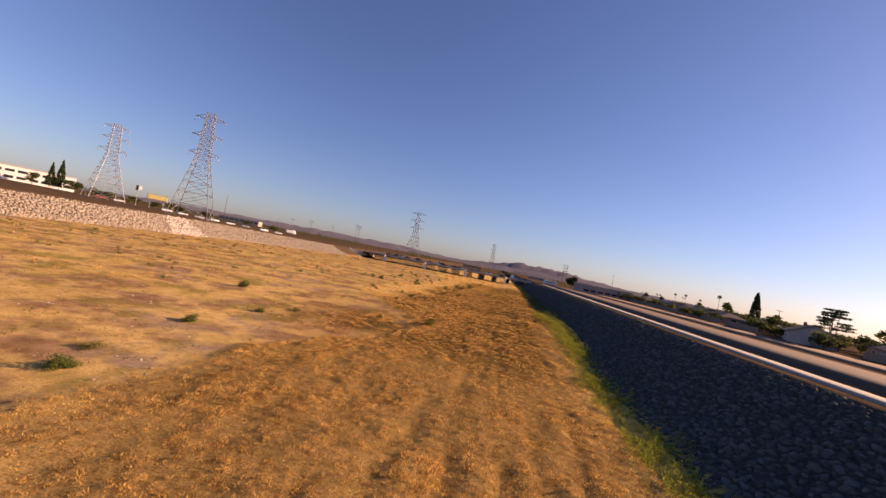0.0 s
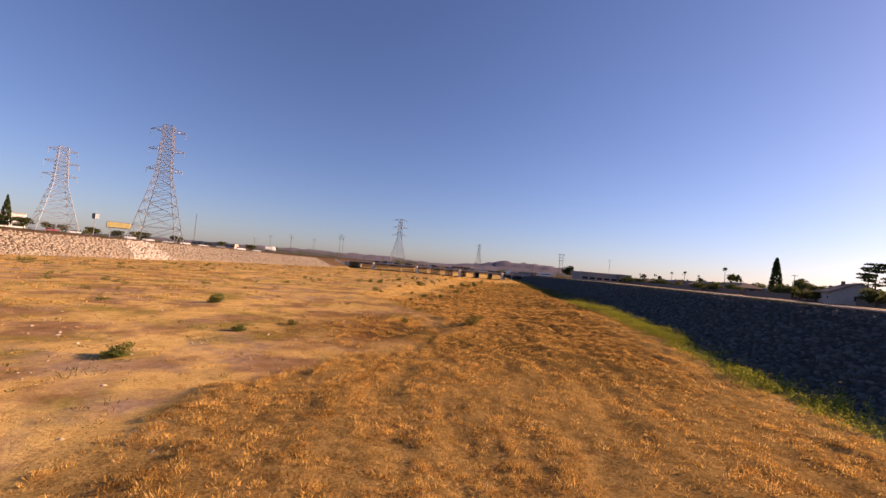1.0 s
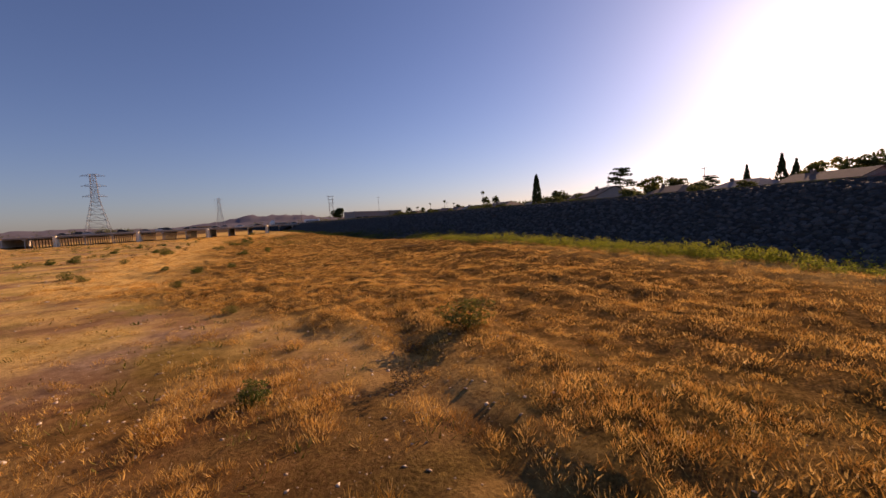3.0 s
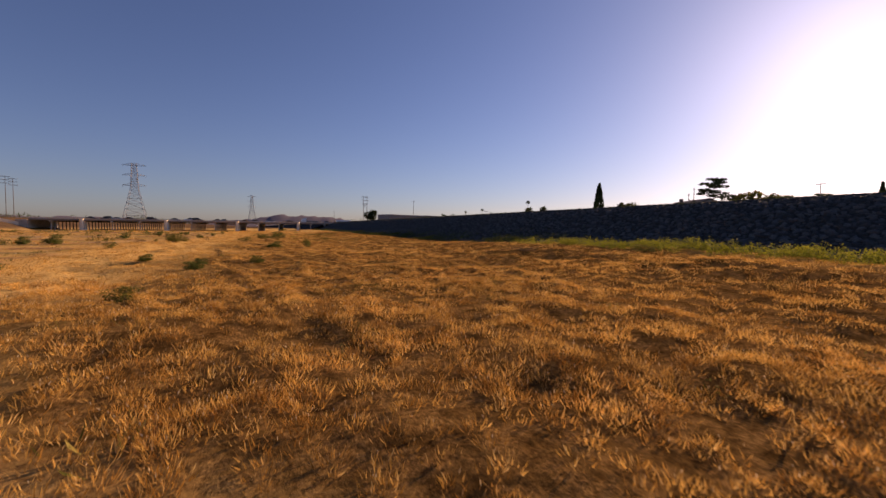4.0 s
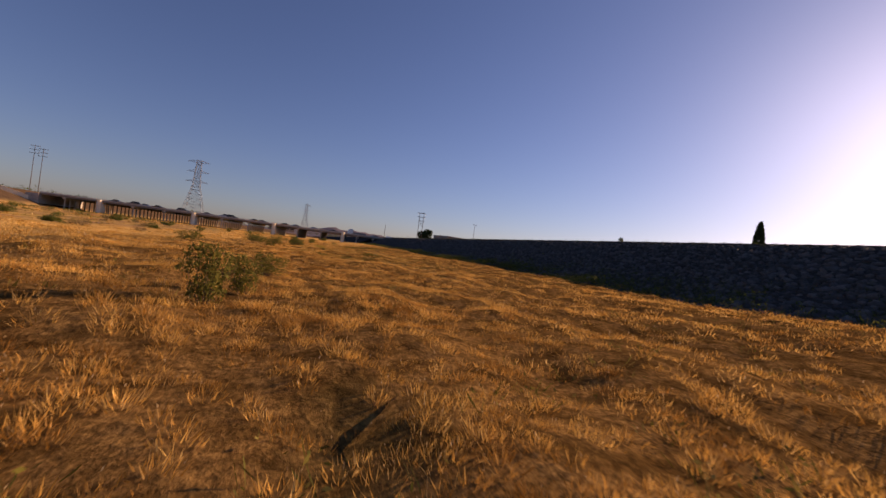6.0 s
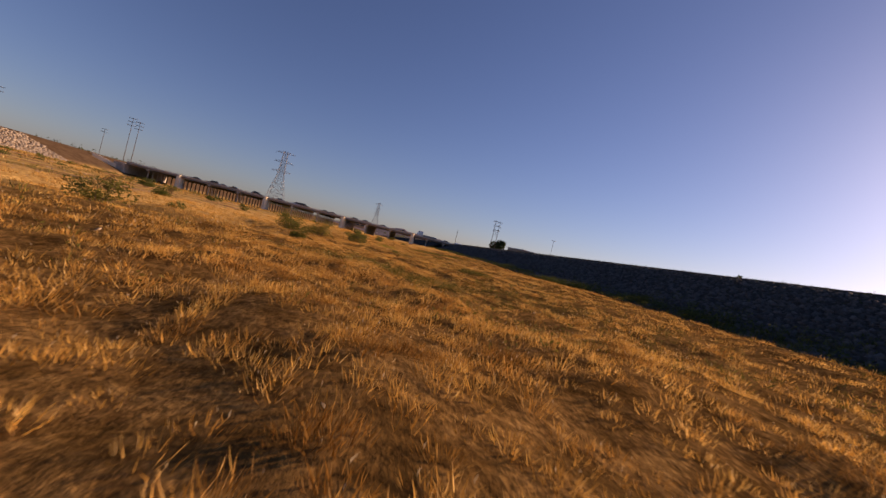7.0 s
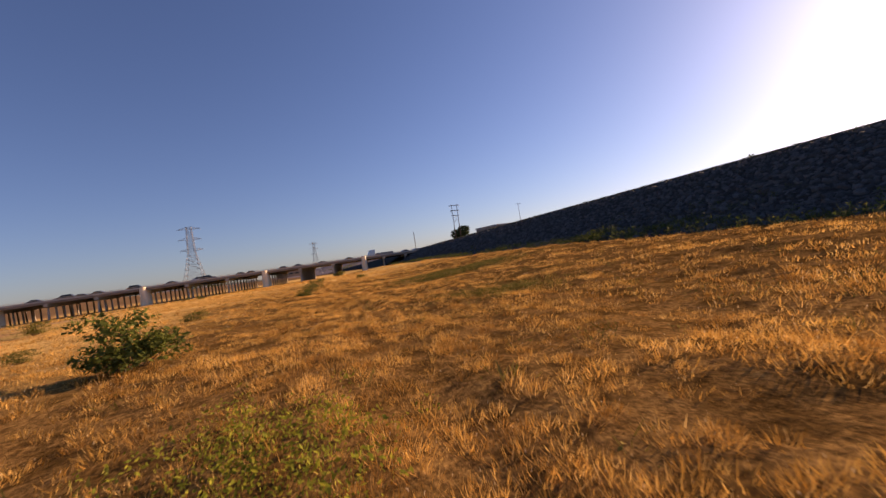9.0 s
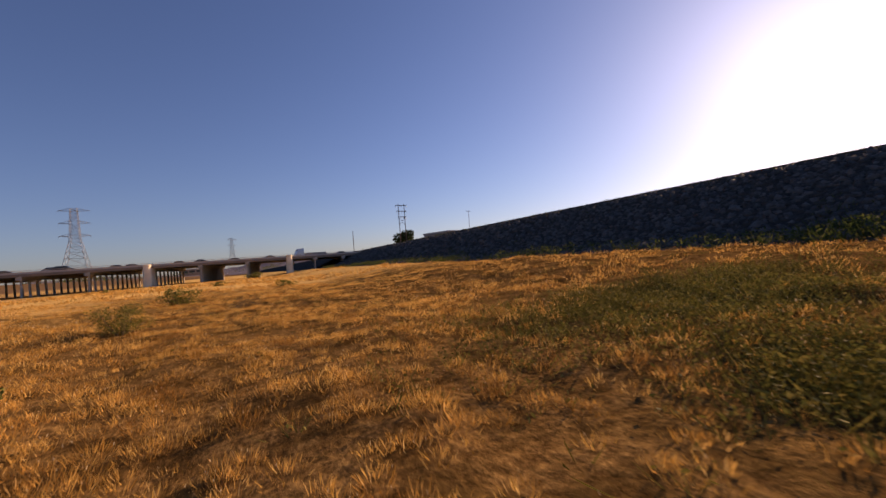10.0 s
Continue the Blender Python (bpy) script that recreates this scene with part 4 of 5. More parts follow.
def build_bed_weeds():
    """Low dusty weeds and dead stalks that speckle the open floodplain."""
    rnd = np.random.RandomState(52)
    def keep(x, y):
        return (1 - 0.9 * grass_share(x, y)) * (0.15 + 0.85 * smoothstep(0.42, 0.62, value_noise(x, y, 7.0))) * (x > left_toe(y) + 1)
    x, y = scatter(rnd, -100, 0, 20, 250, 0.55, keep)
    h = 0.08 + 0.2 * rnd.rand(len(x)) ** 2
    v, f = blades(rnd, x, y, 12, h, np.full(len(x), 0.02), 0.1 + 0.35 * rnd.rand(len(x)), 0.9)
    ob = raw_mesh("bed_weeds", v, f, M_LOW_WEED)
    return tagged(ob, "low dusty weeds scattered over the open river bed", "weeds", kind="stuff")


build_bed_weeds()


# ---------------------------------------------------------------- shrubs
def make_shrub(seed, leaves, lumps, size, material, name="shrub"):
    """A shrub about 1 across and 0.9 high: thin stems and a broken crown of small leaves."""
    rnd = np.random.RandomState(seed)
    top = thing(name)
    centres, radii = [], []
    stems = bmesh.new()
    for k in range(lumps):
        a, r = k * 2.4 + rnd.rand(), 0.10 + 0.30 * rnd.rand()
        c = (r * math.cos(a), r * math.sin(a), 0.12 + (0.52 if k % 3 else 0.12) * rnd.rand())
        centres.append(c)
        radii.append(0.15 + 0.13 * rnd.rand())
        add_beam(stems, (0.04 * math.cos(a), 0.04 * math.sin(a), -0.08), c, 0.014, 0.005, 4)
    part("stem", stems, M_BARK, top)
    v, f = leaf_cloud(rnd, centres, radii, leaves, size)
    v[:, 2] = np.maximum(v[:, 2], 0.02)
    raw_mesh("foliage", v, f, material, top)
    return top


def remove_thing(ob):
    for o in (*ob.children_recursive, ob):
        bpy.data.objects.remove(o)


KINDS = {
    "green": [make_shrub(41, 1900, 18, 0.036, M_LEAF), make_shrub(42, 1800, 16, 0.037, M_LEAF)],
    "olive": [make_shrub(43, 1300, 18, 0.034, M_LEAF_OLIVE), make_shrub(44, 1250, 14, 0.035, M_LEAF_OLIVE)],
    "fine": [make_shrub(49, 4200, 26, 0.017, M_LEAF_OLIVE), make_shrub(50, 3800, 22, 0.018, M_LEAF_OLIVE)],
    "dry": [make_shrub(45, 800, 14, 0.024, M_DRY_WEED), make_shrub(46, 700, 11, 0.026, M_DRY_WEED)],
    "small": [make_shrub(47, 170, 9, 0.06, M_LEAF_OLIVE), make_shrub(48, 170, 8, 0.06, M_LEAF)],
}
SHRUB_LABELS = {
    "green": "leafy green shrub growing in the dry grass",
    "olive": "dull olive shrub growing in the dry grass",
    "fine": "airy olive shrub with fine leaves beside gravel",
    "dry": "withered brown weed clump in the dry grass",
    "small": "small dark shrub on the open river bed",
}
_pick = random.Random(5)


def shrub(kind, x, y, width, tall=1.0):
    ob = copy_thing(_pick.choice(KINDS[kind]), pose(x, y, gz(x, y), 0, 0, _pick.uniform(0, 360)) @ Matrix.Diagonal((width, width, width * tall, 1)))
    return tagged(ob, SHRUB_LABELS[kind], "shrub", "shrubs on the river bed")


# shrubs that stand near the way
for kind, x, y, w, h in (
    ("green", -16.6, 26.3, 1.5, 0.7), ("green", -20.0, 38.8, 1.4, 0.6), ("green", -19.3, 47.5, 1.0, 0.7), ("olive", -18.4, 29.2, 1.3, 0.4),
    ("green", -29.8, 60.0, 1.6, 0.9), ("olive", -17.6, 52.0, 1.1, 0.5), ("dry", -5.6, 60.5, 1.7, 0.35), ("dry", -6.6, 57.9, 1.5, 0.55),
    ("green", -9.9, 58.9, 0.8, 0.7), ("olive", -13.1, 79.6, 0.9, 0.6), ("olive", -10.2, 69.1, 0.8, 0.5), ("olive", -3.6, 60.2, 1.9, 0.6),
    ("green", -9.9, 90.8, 0.85, 0.7), ("green", -12.5, 88.1, 0.9, 0.55), ("green", -12.4, 89.6, 0.8, 0.6), ("green", -15.0, 91.6, 0.8, 0.6),
    ("olive", -18.1, 120.3, 1.9, 0.7), ("dry", -11.9, 94.9, 1.0, 0.7), ("dry", -4.9, 82.9, 0.8, 0.55), ("dry", -8.3, 85.7, 1.1, 0.5),
    ("dry", -6.7, 82.0, 0.8, 0.5), ("green", 15.0, 89.0, 1.2, 0.7), ("olive", 12.1, 84.3, 1.6, 0.4), ("dry", 8.0, 91.2, 2.4, 0.35),
    ("olive", -4.9, 113.8, 0.9, 0.8), ("green", -8.4, 108.6, 1.6, 0.5), ("olive", -5.3, 109.4, 0.75, 1.5), ("olive", -5.0, 110.6, 0.6, 1.5),
    ("green", -3.6, 181.5, 1.0, 0.6), ("olive", -11.1, 132.1, 1.5, 0.6),
    ("fine", -6.95, 144.1, 1.35, 0.95), ("green", -6.75, 136.4, 0.7, 0.8), ("fine", -9.1, 146.6, 1.8, 0.8), ("fine", -5.1, 152.6, 1.25, 1.05), ("fine", -5.75, 153.2, 0.9, 0.95),
    ("fine", -4.75, 153.8, 0.55, 1.3), ("green", -5.85, 164.6, 1.7, 0.8), ("olive", -7.7, 175.1, 1.0, 0.6), ("olive", -10.3, 169.4, 0.9, 0.5),
    ("fine", -3.5, 188.0, 1.2, 0.8), ("dry", -0.8, 192.0, 1.2, 0.7), ("olive", -3.4, 197.3, 1.6, 0.7), ("green", -12.3, 138.9, 0.8, 0.7), ("olive", -8.4, 143.0, 1.3, 0.75), ("olive", -7.6, 144.8, 1.1, 0.7),
    ("olive", -2.7, 143.3, 0.8, 0.35), ("green", -19.0, 151.5, 1.3, 0.7), ("olive", 1.9, 206.4, 1.5, 0.45),
    ("olive", -3.1, 223.4, 1.7, 0.4), ("green", -28, 166.9, 1.5, 0.8), ("green", -29.4, 148.7, 1.5, 0.8), ("green", -27.3, 117.0, 1.5, 0.9),
    ("green", -30.2, 118.9, 1.2, 0.9), ("olive", 1.0, 264.0, 4.0, 0.4),
):
    shrub(kind, x, y, w, h)
# small shrubs spread over the open bed
_rs = np.random.RandomState(19)
_sx, _sy = _rs.uniform(-95, -17, 340), _rs.uniform(52, 250, 340)
_ok = (_rs.rand(340) < 0.25 + 0.75 * smoothstep(0.4, 0.6, value_noise(_sx, _sy, 14.0))) & (_sx > left_toe(_sy) + 4)
for x, y, r in zip(_sx[_ok], _sy[_ok], _rs.rand(int(_ok.sum()))):
    shrub("small" if x < -26 else ("olive", "dry", "green")[int(r * 30) % 3], float(x), float(y), 0.6 + 0.9 * float(r), 0.7)
for _group in KINDS.values():
    for _ob in _group:
        remove_thing(_ob)


# ---------------------------------------------------------------- pebbles and cobbles on the bare patches
def build_pebbles():
    rnd = np.random.RandomState(14)
    shapes = stone_shapes(6, 50, 0.34, coarse=True)
    spots = []
    for x0, x1, y0, y1, n, s in ((-15, -2, 48, 68, 2600, 0.07), (-7.5, -0.5, 147.5, 155, 7500, 0.042), (-7.5, -0.5, 147.5, 155, 260, 0.09), (-60, -10, 22, 110, 2200, 0.16), (-9, 2, 128, 146, 500, 0.10), (-30, -6, 110, 175, 700, 0.14)):
        x, y = rnd.uniform(x0, x1, n), rnd.uniform(y0, y1, n)
        ok = rnd.rand(n) < (1.0 - 0.9 * grass_share(x, y)) * (0.35 + 0.65 * smoothstep(0.45, 0.65, value_noise(x, y, 3.0)))
        x, y = x[ok], y[ok]
        z = ground_z(x, y)
        spots += [(a, b, c - 0.004, s * (0.5 + 1.1 * rnd.rand() ** 2)) for a, b, c in zip(x, y, z)]
    return tagged(joined_stones("pebbles", spots, M_PEBBLE, shapes, 9), "pale rounded pebbles strewn over bare soil", "pebbles", kind="stuff")


build_pebbles()


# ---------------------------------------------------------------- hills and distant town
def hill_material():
    n = Nodes("hazy_hill_scrub")
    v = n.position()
    # bluish greys put the haze of distance into the scrub colour
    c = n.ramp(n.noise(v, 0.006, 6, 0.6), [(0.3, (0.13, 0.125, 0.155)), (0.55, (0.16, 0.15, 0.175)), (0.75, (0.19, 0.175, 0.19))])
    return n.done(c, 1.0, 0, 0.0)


def build_hills():
    """Long low ridges behind the town, as thick solid forms."""
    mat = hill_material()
    rnd = np.random.RandomState(4)
    for dist, peaks in ((3900, ((-34, 40, 9), (-22, 46, 8), (-12, 40, 7), (1, 70, 5), (7, 78, 5), (14, 40, 6), (24, 24, 8))), (3300, ((-40, 40, 9), (3, 40, 9), (-16, 34, 7), (12, 26, 7)))):
        az = np.radians(np.linspace(-52, 34, 160))
        h = sum(p * np.exp(-(((np.degrees(az) - c) / w) ** 2)) for c, p, w in peaks)
        h = h * (0.88 + 0.24 * value_noise(np.degrees(az) + 60, dist * 0.01 + np.zeros_like(az), 1.6))
        vs = []
        for r, k in ((0, -0.1), (120, 0.35), (300, 0.8), (480, 1.0), (800, 0.5), (1000, -0.1)):
            vs.append(np.stack([np.sin(az) * (dist + r), np.cos(az) * (dist + r), 4.0 + h * k * (0.9 + 0.2 * rnd.rand(len(az)))], -1))
        n = len(az)
        verts = np.concatenate(vs)
        i = np.arange(len(vs) * n).reshape(len(vs), n)
        faces = np.stack([i[:-1, :-1], i[:-1, 1:], i[1:, 1:], i[1:, :-1]], -1).reshape(-1, 4)
        tagged(raw_mesh("hills", verts, faces, mat, smooth=True), "long low dry hills on the horizon, tinted bluish with haze", "hills", kind="structure")


build_hills()


# ---------------------------------------------------------------- trees
def crown(rnd, centres, radii, count, size, flat=0.85):
    return leaf_cloud(rnd, centres, radii, count, size, flat)


def make_broad_tree(seed, leaves=950, size=0.047, material=None, bare=False):
    """A tree 1 high and about 0.9 across: tapered trunk, limbs and a lumpy crown."""
    rnd = np.random.RandomState(seed)
    top = thing("tree")
    wood = bmesh.new()
    add_beam(wood, (0, 0, -0.04), (0.01, 0.0, 0.34), 0.035, 0.024, 7)
    centres, radii = [], []
    for k in range(9):
        a, r = k * 2.4 + rnd.rand(), 0.08 + 0.24 * rnd.rand()
        c = (r * math.cos(a), r * math.sin(a), 0.34 + 0.46 * rnd.rand())
        add_beam(wood, (0.01, 0, 0.28 + 0.06 * rnd.rand()), c, 0.016, 0.006, 5)
        centres.append(c)
        radii.append(0.13 + 0.11 * rnd.rand())
    part("trunk", wood, M_BARK, top)
    if not bare:
        v, f = crown(rnd, centres, radii, leaves, size)
        raw_mesh("crown", v, f, material or M_TREE_LEAF, top)
    return top


def make_column_tree(seed, slim=0.17, leaves=900, size=0.028, taper=1.0):
    """An upright conifer 1 high."""
    rnd = np.random.RandomState(seed)
    top = thing("cypress_tree")
    part("trunk", beam((0, 0, -0.03), (0, 0, 0.9), 0.02, 0.004, 6), M_BARK, top)
    z = rnd.rand(leaves) ** 0.85
    r = slim * np.minimum(1.0, (z + 0.06) * 6) * (1 - z) ** (0.62 * taper) * (0.7 + 0.45 * rnd.rand(leaves))
    a = rnd.rand(leaves) * 6.283
    c = np.stack([r * np.cos(a), r * np.sin(a), 0.05 + 0.95 * z], -1)
    u = np.stack([0.35 * np.cos(a), 0.35 * np.sin(a), np.ones(leaves)], -1) + rnd.normal(0, 0.25, (leaves, 3))
    u /= np.linalg.norm(u, axis=1, keepdims=True)
    w = np.cross(u, rnd.normal(0, 1, (leaves, 3)))
    w /= np.linalg.norm(w, axis=1, keepdims=True)
    s = size * (0.6 + 0.8 * rnd.rand(leaves, 1))
    v = np.stack([c - u * s, c + w * s * 0.5, c + u * s * 1.3, c - w * s * 0.5], 1).reshape(-1, 3)
    raw_mesh("crown", v, np.arange(len(v)).reshape(-1, 4), M_CONIFER, top)
    return top


def make_layered_tree(seed):
    """A cedar with flat, spreading shelves of foliage; 1 high."""
    rnd = np.random.RandomState(seed)
    top = thing("cedar_tree")
    wood = bmesh.new()
    add_beam(wood, (0, 0, -0.04), (0.02, 0, 0.95), 0.03, 0.008, 6)
    vs, base, fs = [], 0, []
    for k in range(9):
        z = 0.35 + 0.62 * k / 8
        for _ in range(3):
            a = rnd.rand() * 6.283
            reach = (0.55 - 0.38 * k / 8) * (0.6 + 0.5 * rnd.rand())
            tip = (reach * math.cos(a), reach * math.sin(a), z + 0.03)
            add_beam(wood, (0.01, 0, z - 0.03), tip, 0.009, 0.004, 4)
            cs = [(tip[0] * t, tip[1] * t, z + 0.02) for t in (0.5, 0.8, 1.0)]
            v, f = leaf_cloud(rnd, cs, [0.09, 0.12, 0.09], 90, 0.026, 0.32)
            vs.append(v), fs.append(f + base)
            base += len(v)
    part("trunk", wood, M_BARK, top)
    raw_mesh("crown", np.concatenate(vs), np.concatenate(fs), M_CONIFER, top)
    return top


def make_palm(seed, tall=True):
    """A fan palm 1 high: thin trunk and a mop of fronds, with a skirt of dead ones."""
    rnd = np.random.RandomState(seed)
    top = thing("palm_tree")
    part("trunk", beam((0, 0, -0.03), (0.01, 0.0, 0.88), 0.014 if tall else 0.03, 0.010 if tall else 0.024, 8), M_BARK, top)
    vs = []
    reach0 = 0.10 if tall else 0.34
    for k in range(46):
        a, lift = rnd.rand() * 6.283, rnd.uniform(-0.9, 1.1)
        r = reach0 * (0.75 + 0.4 * rnd.rand())
        d = np.array([math.cos(a) * math.cos(lift), math.sin(a) * math.cos(lift), math.sin(lift)])
        side = np.array([-math.sin(a), math.cos(a), 0])
        o = np.array([0.01, 0, 0.88])
        mid = o + d * r * 0.6
        tip = o + d * r - np.array([0, 0, 0.25 * r])
        w = r * 0.16
        vs += [o, mid - side * w, tip, o, tip, mid + side * w]
    raw_mesh("fronds", np.array(vs), np.arange(len(vs)).reshape(-1, 3), M_FROND, top)
    return top


T_BROAD = [make_broad_tree(61), make_broad_tree(62), make_broad_tree(63, 650, 0.06, M_LEAF_OLIVE), make_broad_tree(64, 700, 0.05)]
T_DENSE = make_broad_tree(65, 1900, 0.045, M_CONIFER)
T_LOW = make_broad_tree(72, 420, 0.07)
T_BARE = make_broad_tree(66, bare=True)
T_CYPRESS = make_column_tree(67, 0.16, 1500, 0.03)
T_PINE = make_column_tree(68, 0.26, 700, 0.045, 1.6)
T_CEDAR = make_layered_tree(69)
T_PALM = make_palm(70)
T_FAN = make_palm(71, False)


def plant(kind, x, y, height, width=1.0, z=None, label="", category="tree", name=None):
    z = gz(x, y) if z is None else z
    ob = copy_thing(kind, pose(x, y, z, 0, 0, _pick.uniform(0, 360)) @ Matrix.Diagonal((height * width, height * width, height, 1)))
    return tagged(ob, label, category, "trees of the town")


LB = "broad green tree rising behind low houses"
plant(T_CYPRESS, 97.3, 172.4, 13.4, 0.95, label="tall dark columnar cypress behind the levee")
plant(T_DENSE, 60.0, 335, 11.6, 0.95, label="round dense dark tree beside the bridge end")
plant(T_BARE, 66.0, 345, 6.5, 1.1, label="leafless grey tree beside the bridge end")
plant(T_CEDAR, 92.0, 130.5, 10.4, 1.2, label="dark cedar with flat spreading shelves")
for x, y, h, w in ((109.3, 131.8, 9.0, 1.2), (113.4, 127.0, 8.0, 1.2), (116.6, 122.0, 6.2, 1.2), (93, 155.5, 6.6, 1.0), (110, 92.6, 8.0, 1.1), (112, 88.0, 8.6, 1.25), (114, 83.0, 9.0, 1.0), (106, 73.0, 8.0, 1.0), (101, 63.0, 8.6, 1.1), (129, 284, 7.0, 1.6), (140, 270, 7.0, 1.5), (122, 296, 6.0, 1.6), (118, 215, 6.0, 1.3), (112, 190, 5.0, 1.2), (128, 200, 6.0, 1.5), (108, 300, 5.0, 1.5), (100, 320, 5.5, 1.3), (135, 160, 7.0, 1.2), (128, 142, 7.5, 1.2), (90, 330, 4.5, 1.5), (74, 347, 4.0, 1.6), (118, 243, 5.5, 1.6), (99, 226, 4.2, 1.5)):
    plant(_pick.choice(T_BROAD), x, y, h, w, label=LB)
for x, y, h, w in ((91, 163, 3.4, 1.6), (90.5, 181, 3.0, 1.8), (92, 188, 4.0, 1.5), (95, 210, 3.6, 1.6), (96, 240, 3.8, 1.7), (97, 258, 4.2, 1.5), (99, 276, 3.6, 1.8), (97, 290, 4.0, 1.6), (89, 123, 3.2, 1.6), (87.5, 142, 3.0, 1.7), (94, 146, 5.0, 1.3), (103, 163, 5.5, 1.3), (112, 165, 6.0, 1.3), (115, 150, 6.4, 1.3), (90, 108, 4.0, 1.5), (92, 98, 4.6, 1.4)):
    plant(_pick.choice(T_BROAD), x, y, h, w, label="low bushy tree in a back yard")
plant(T_CEDAR, 118.0, 119.5, 7.2, 1.3, label="dark cedar with flat spreading shelves")
for x, y, h, w in ((113, 107.7, 8.5, 0.8), (116.2, 101.3, 10.5, 0.8), (118, 99, 9.0, 0.9), (121, 106, 5.0, 1.0)):
    plant(T_PINE, x, y, h, w, label="slim dark pine among the houses")
for x, y, h in ((120, 243.5, 13.6), (133.4, 314.6, 12.5), (147, 365, 13.0), (150, 330, 11.0), (110, 330, 8.6), (126, 345, 9.4), (141, 380, 10.0)):
    plant(T_PALM, x, y, h, label="thin tall fan palm over the roofs")
for x, y, h in ((114.6, 224, 8.0), (132, 258.8, 9.5), (118, 345, 7.6), (127, 338, 7.0), (136, 300, 7.2), (101, 166, 6.4)):
    plant(T_FAN, x, y, h, label="squat shaggy palm among the roofs")
_yard = np.random.RandomState(91)
for _ in range(44):
    plant(T_LOW, float(_yard.uniform(84, 122)), float(_yard.uniform(60, 335)), float(_yard.uniform(2.6, 5.4)), 1.5, label="rounded dusty shrub tree between the houses")
# far bank
LL = "dusty green tree on the far bank"
plant(T_PINE, -237, 193, 13, 0.7, label="dark conifer beside a white building", z=6.5)
plant(T_PINE, -234.5, 195.8, 15, 0.75, label="dark conifer beside a white building", z=6.5)
for x, y, h, w in ((-228, 199, 6.5, 1.8), (-222, 205, 5.5, 1.8), (-244, 200, 6.0, 1.2), (-252, 196, 7.0, 1.1), (-215, 206, 4.5, 1.8), (-206, 212, 4.6, 1.6), (-196, 205, 4.8, 1.7), (-188, 210, 4.2, 1.8), (-171, 208, 4.4, 1.6), (-160, 214, 4.6, 1.8), (-205, 240, 5.5, 1.8), (-150, 236, 4.2, 1.6), (-142, 252, 4.4, 1.8), (-134, 262, 4.0, 1.8)):
    plant(_pick.choice(T_BROAD), x, y, h, w, label=LL)
for _ob in (*T_BROAD, T_LOW, T_DENSE, T_BARE, T_CYPRESS, T_PINE, T_CEDAR, T_PALM, T_FAN):
    remove_thing(_ob)


def build_far_woods():
    """Broken belts of trees towards the horizon, too far and many to count."""
    rnd = np.random.RandomState(77)
    centres, radii = [], []
    for x0, x1, y0, y1, n, r in ((-420, -150, 330, 440, 130, 2.0), (-520, -160, 420, 560, 180, 3.0), (-150, 40, 480, 760, 170, 3.0), (60, 420, 400, 760, 230, 3.0), (130, 300, 120, 400, 150, 2.3), (125, 210, 10, 120, 40, 2.3), (-420, -260, 60, 300, 90, 2.6)):
        for _ in range(n):
            x, y = rnd.uniform(x0, x1), rnd.uniform(y0, y1)
            s = r * (0.6 + 0.8 * rnd.rand())
            for k in range(3):
                centres.append((x + rnd.normal(0, s * 0.8), y + rnd.normal(0, s * 0.8), gz(x, y) + s * (0.6 + 0.5 * rnd.rand())))
                radii.append(s * (0.7 + 0.5 * rnd.rand()))
    v, f = leaf_cloud(rnd, centres, radii, 26000, 0.5)
    v[:, 2] = np.maximum(v[:, 2], 4.0)
    ob = raw_mesh("far_trees", v, f, M_TREE_LEAF)
    return tagged(ob, "belts of dusty trees towards the horizon", "trees", kind="stuff")


build_far_woods()


# ---------------------------------------------------------------- houses and sheds
M_STUCCO = [weathered("pale_stucco", (0.46, 0.37, 0.32), 0.9, 0, 0.15), weathered("tan_stucco", (0.34, 0.25, 0.18), 0.9, 0, 0.2), weathered("grey_stucco", (0.29, 0.25, 0.225), 0.9, 0, 0.2), weathered("rose_stucco", (0.37, 0.235, 0.185), 0.9, 0, 0.2)]
M_SHINGLE = [weathered("brown_shingle", (0.16, 0.115, 0.09), 0.95, 0, 0.3, 2.0), weathered("grey_shingle", (0.22, 0.205, 0.20), 0.95, 0, 0.3, 2.0), weathered("red_shingle", (0.24, 0.12, 0.09), 0.95, 0, 0.3, 2.0)]
M_BLOCK = weathered("block_wall", (0.24, 0.165, 0.125), 0.95, 0, 0.25, 0.7)
M_FENCE = weathered("weathered_boards", (0.20, 0.15, 0.12), 0.95, 0, 0.3, 1.5)


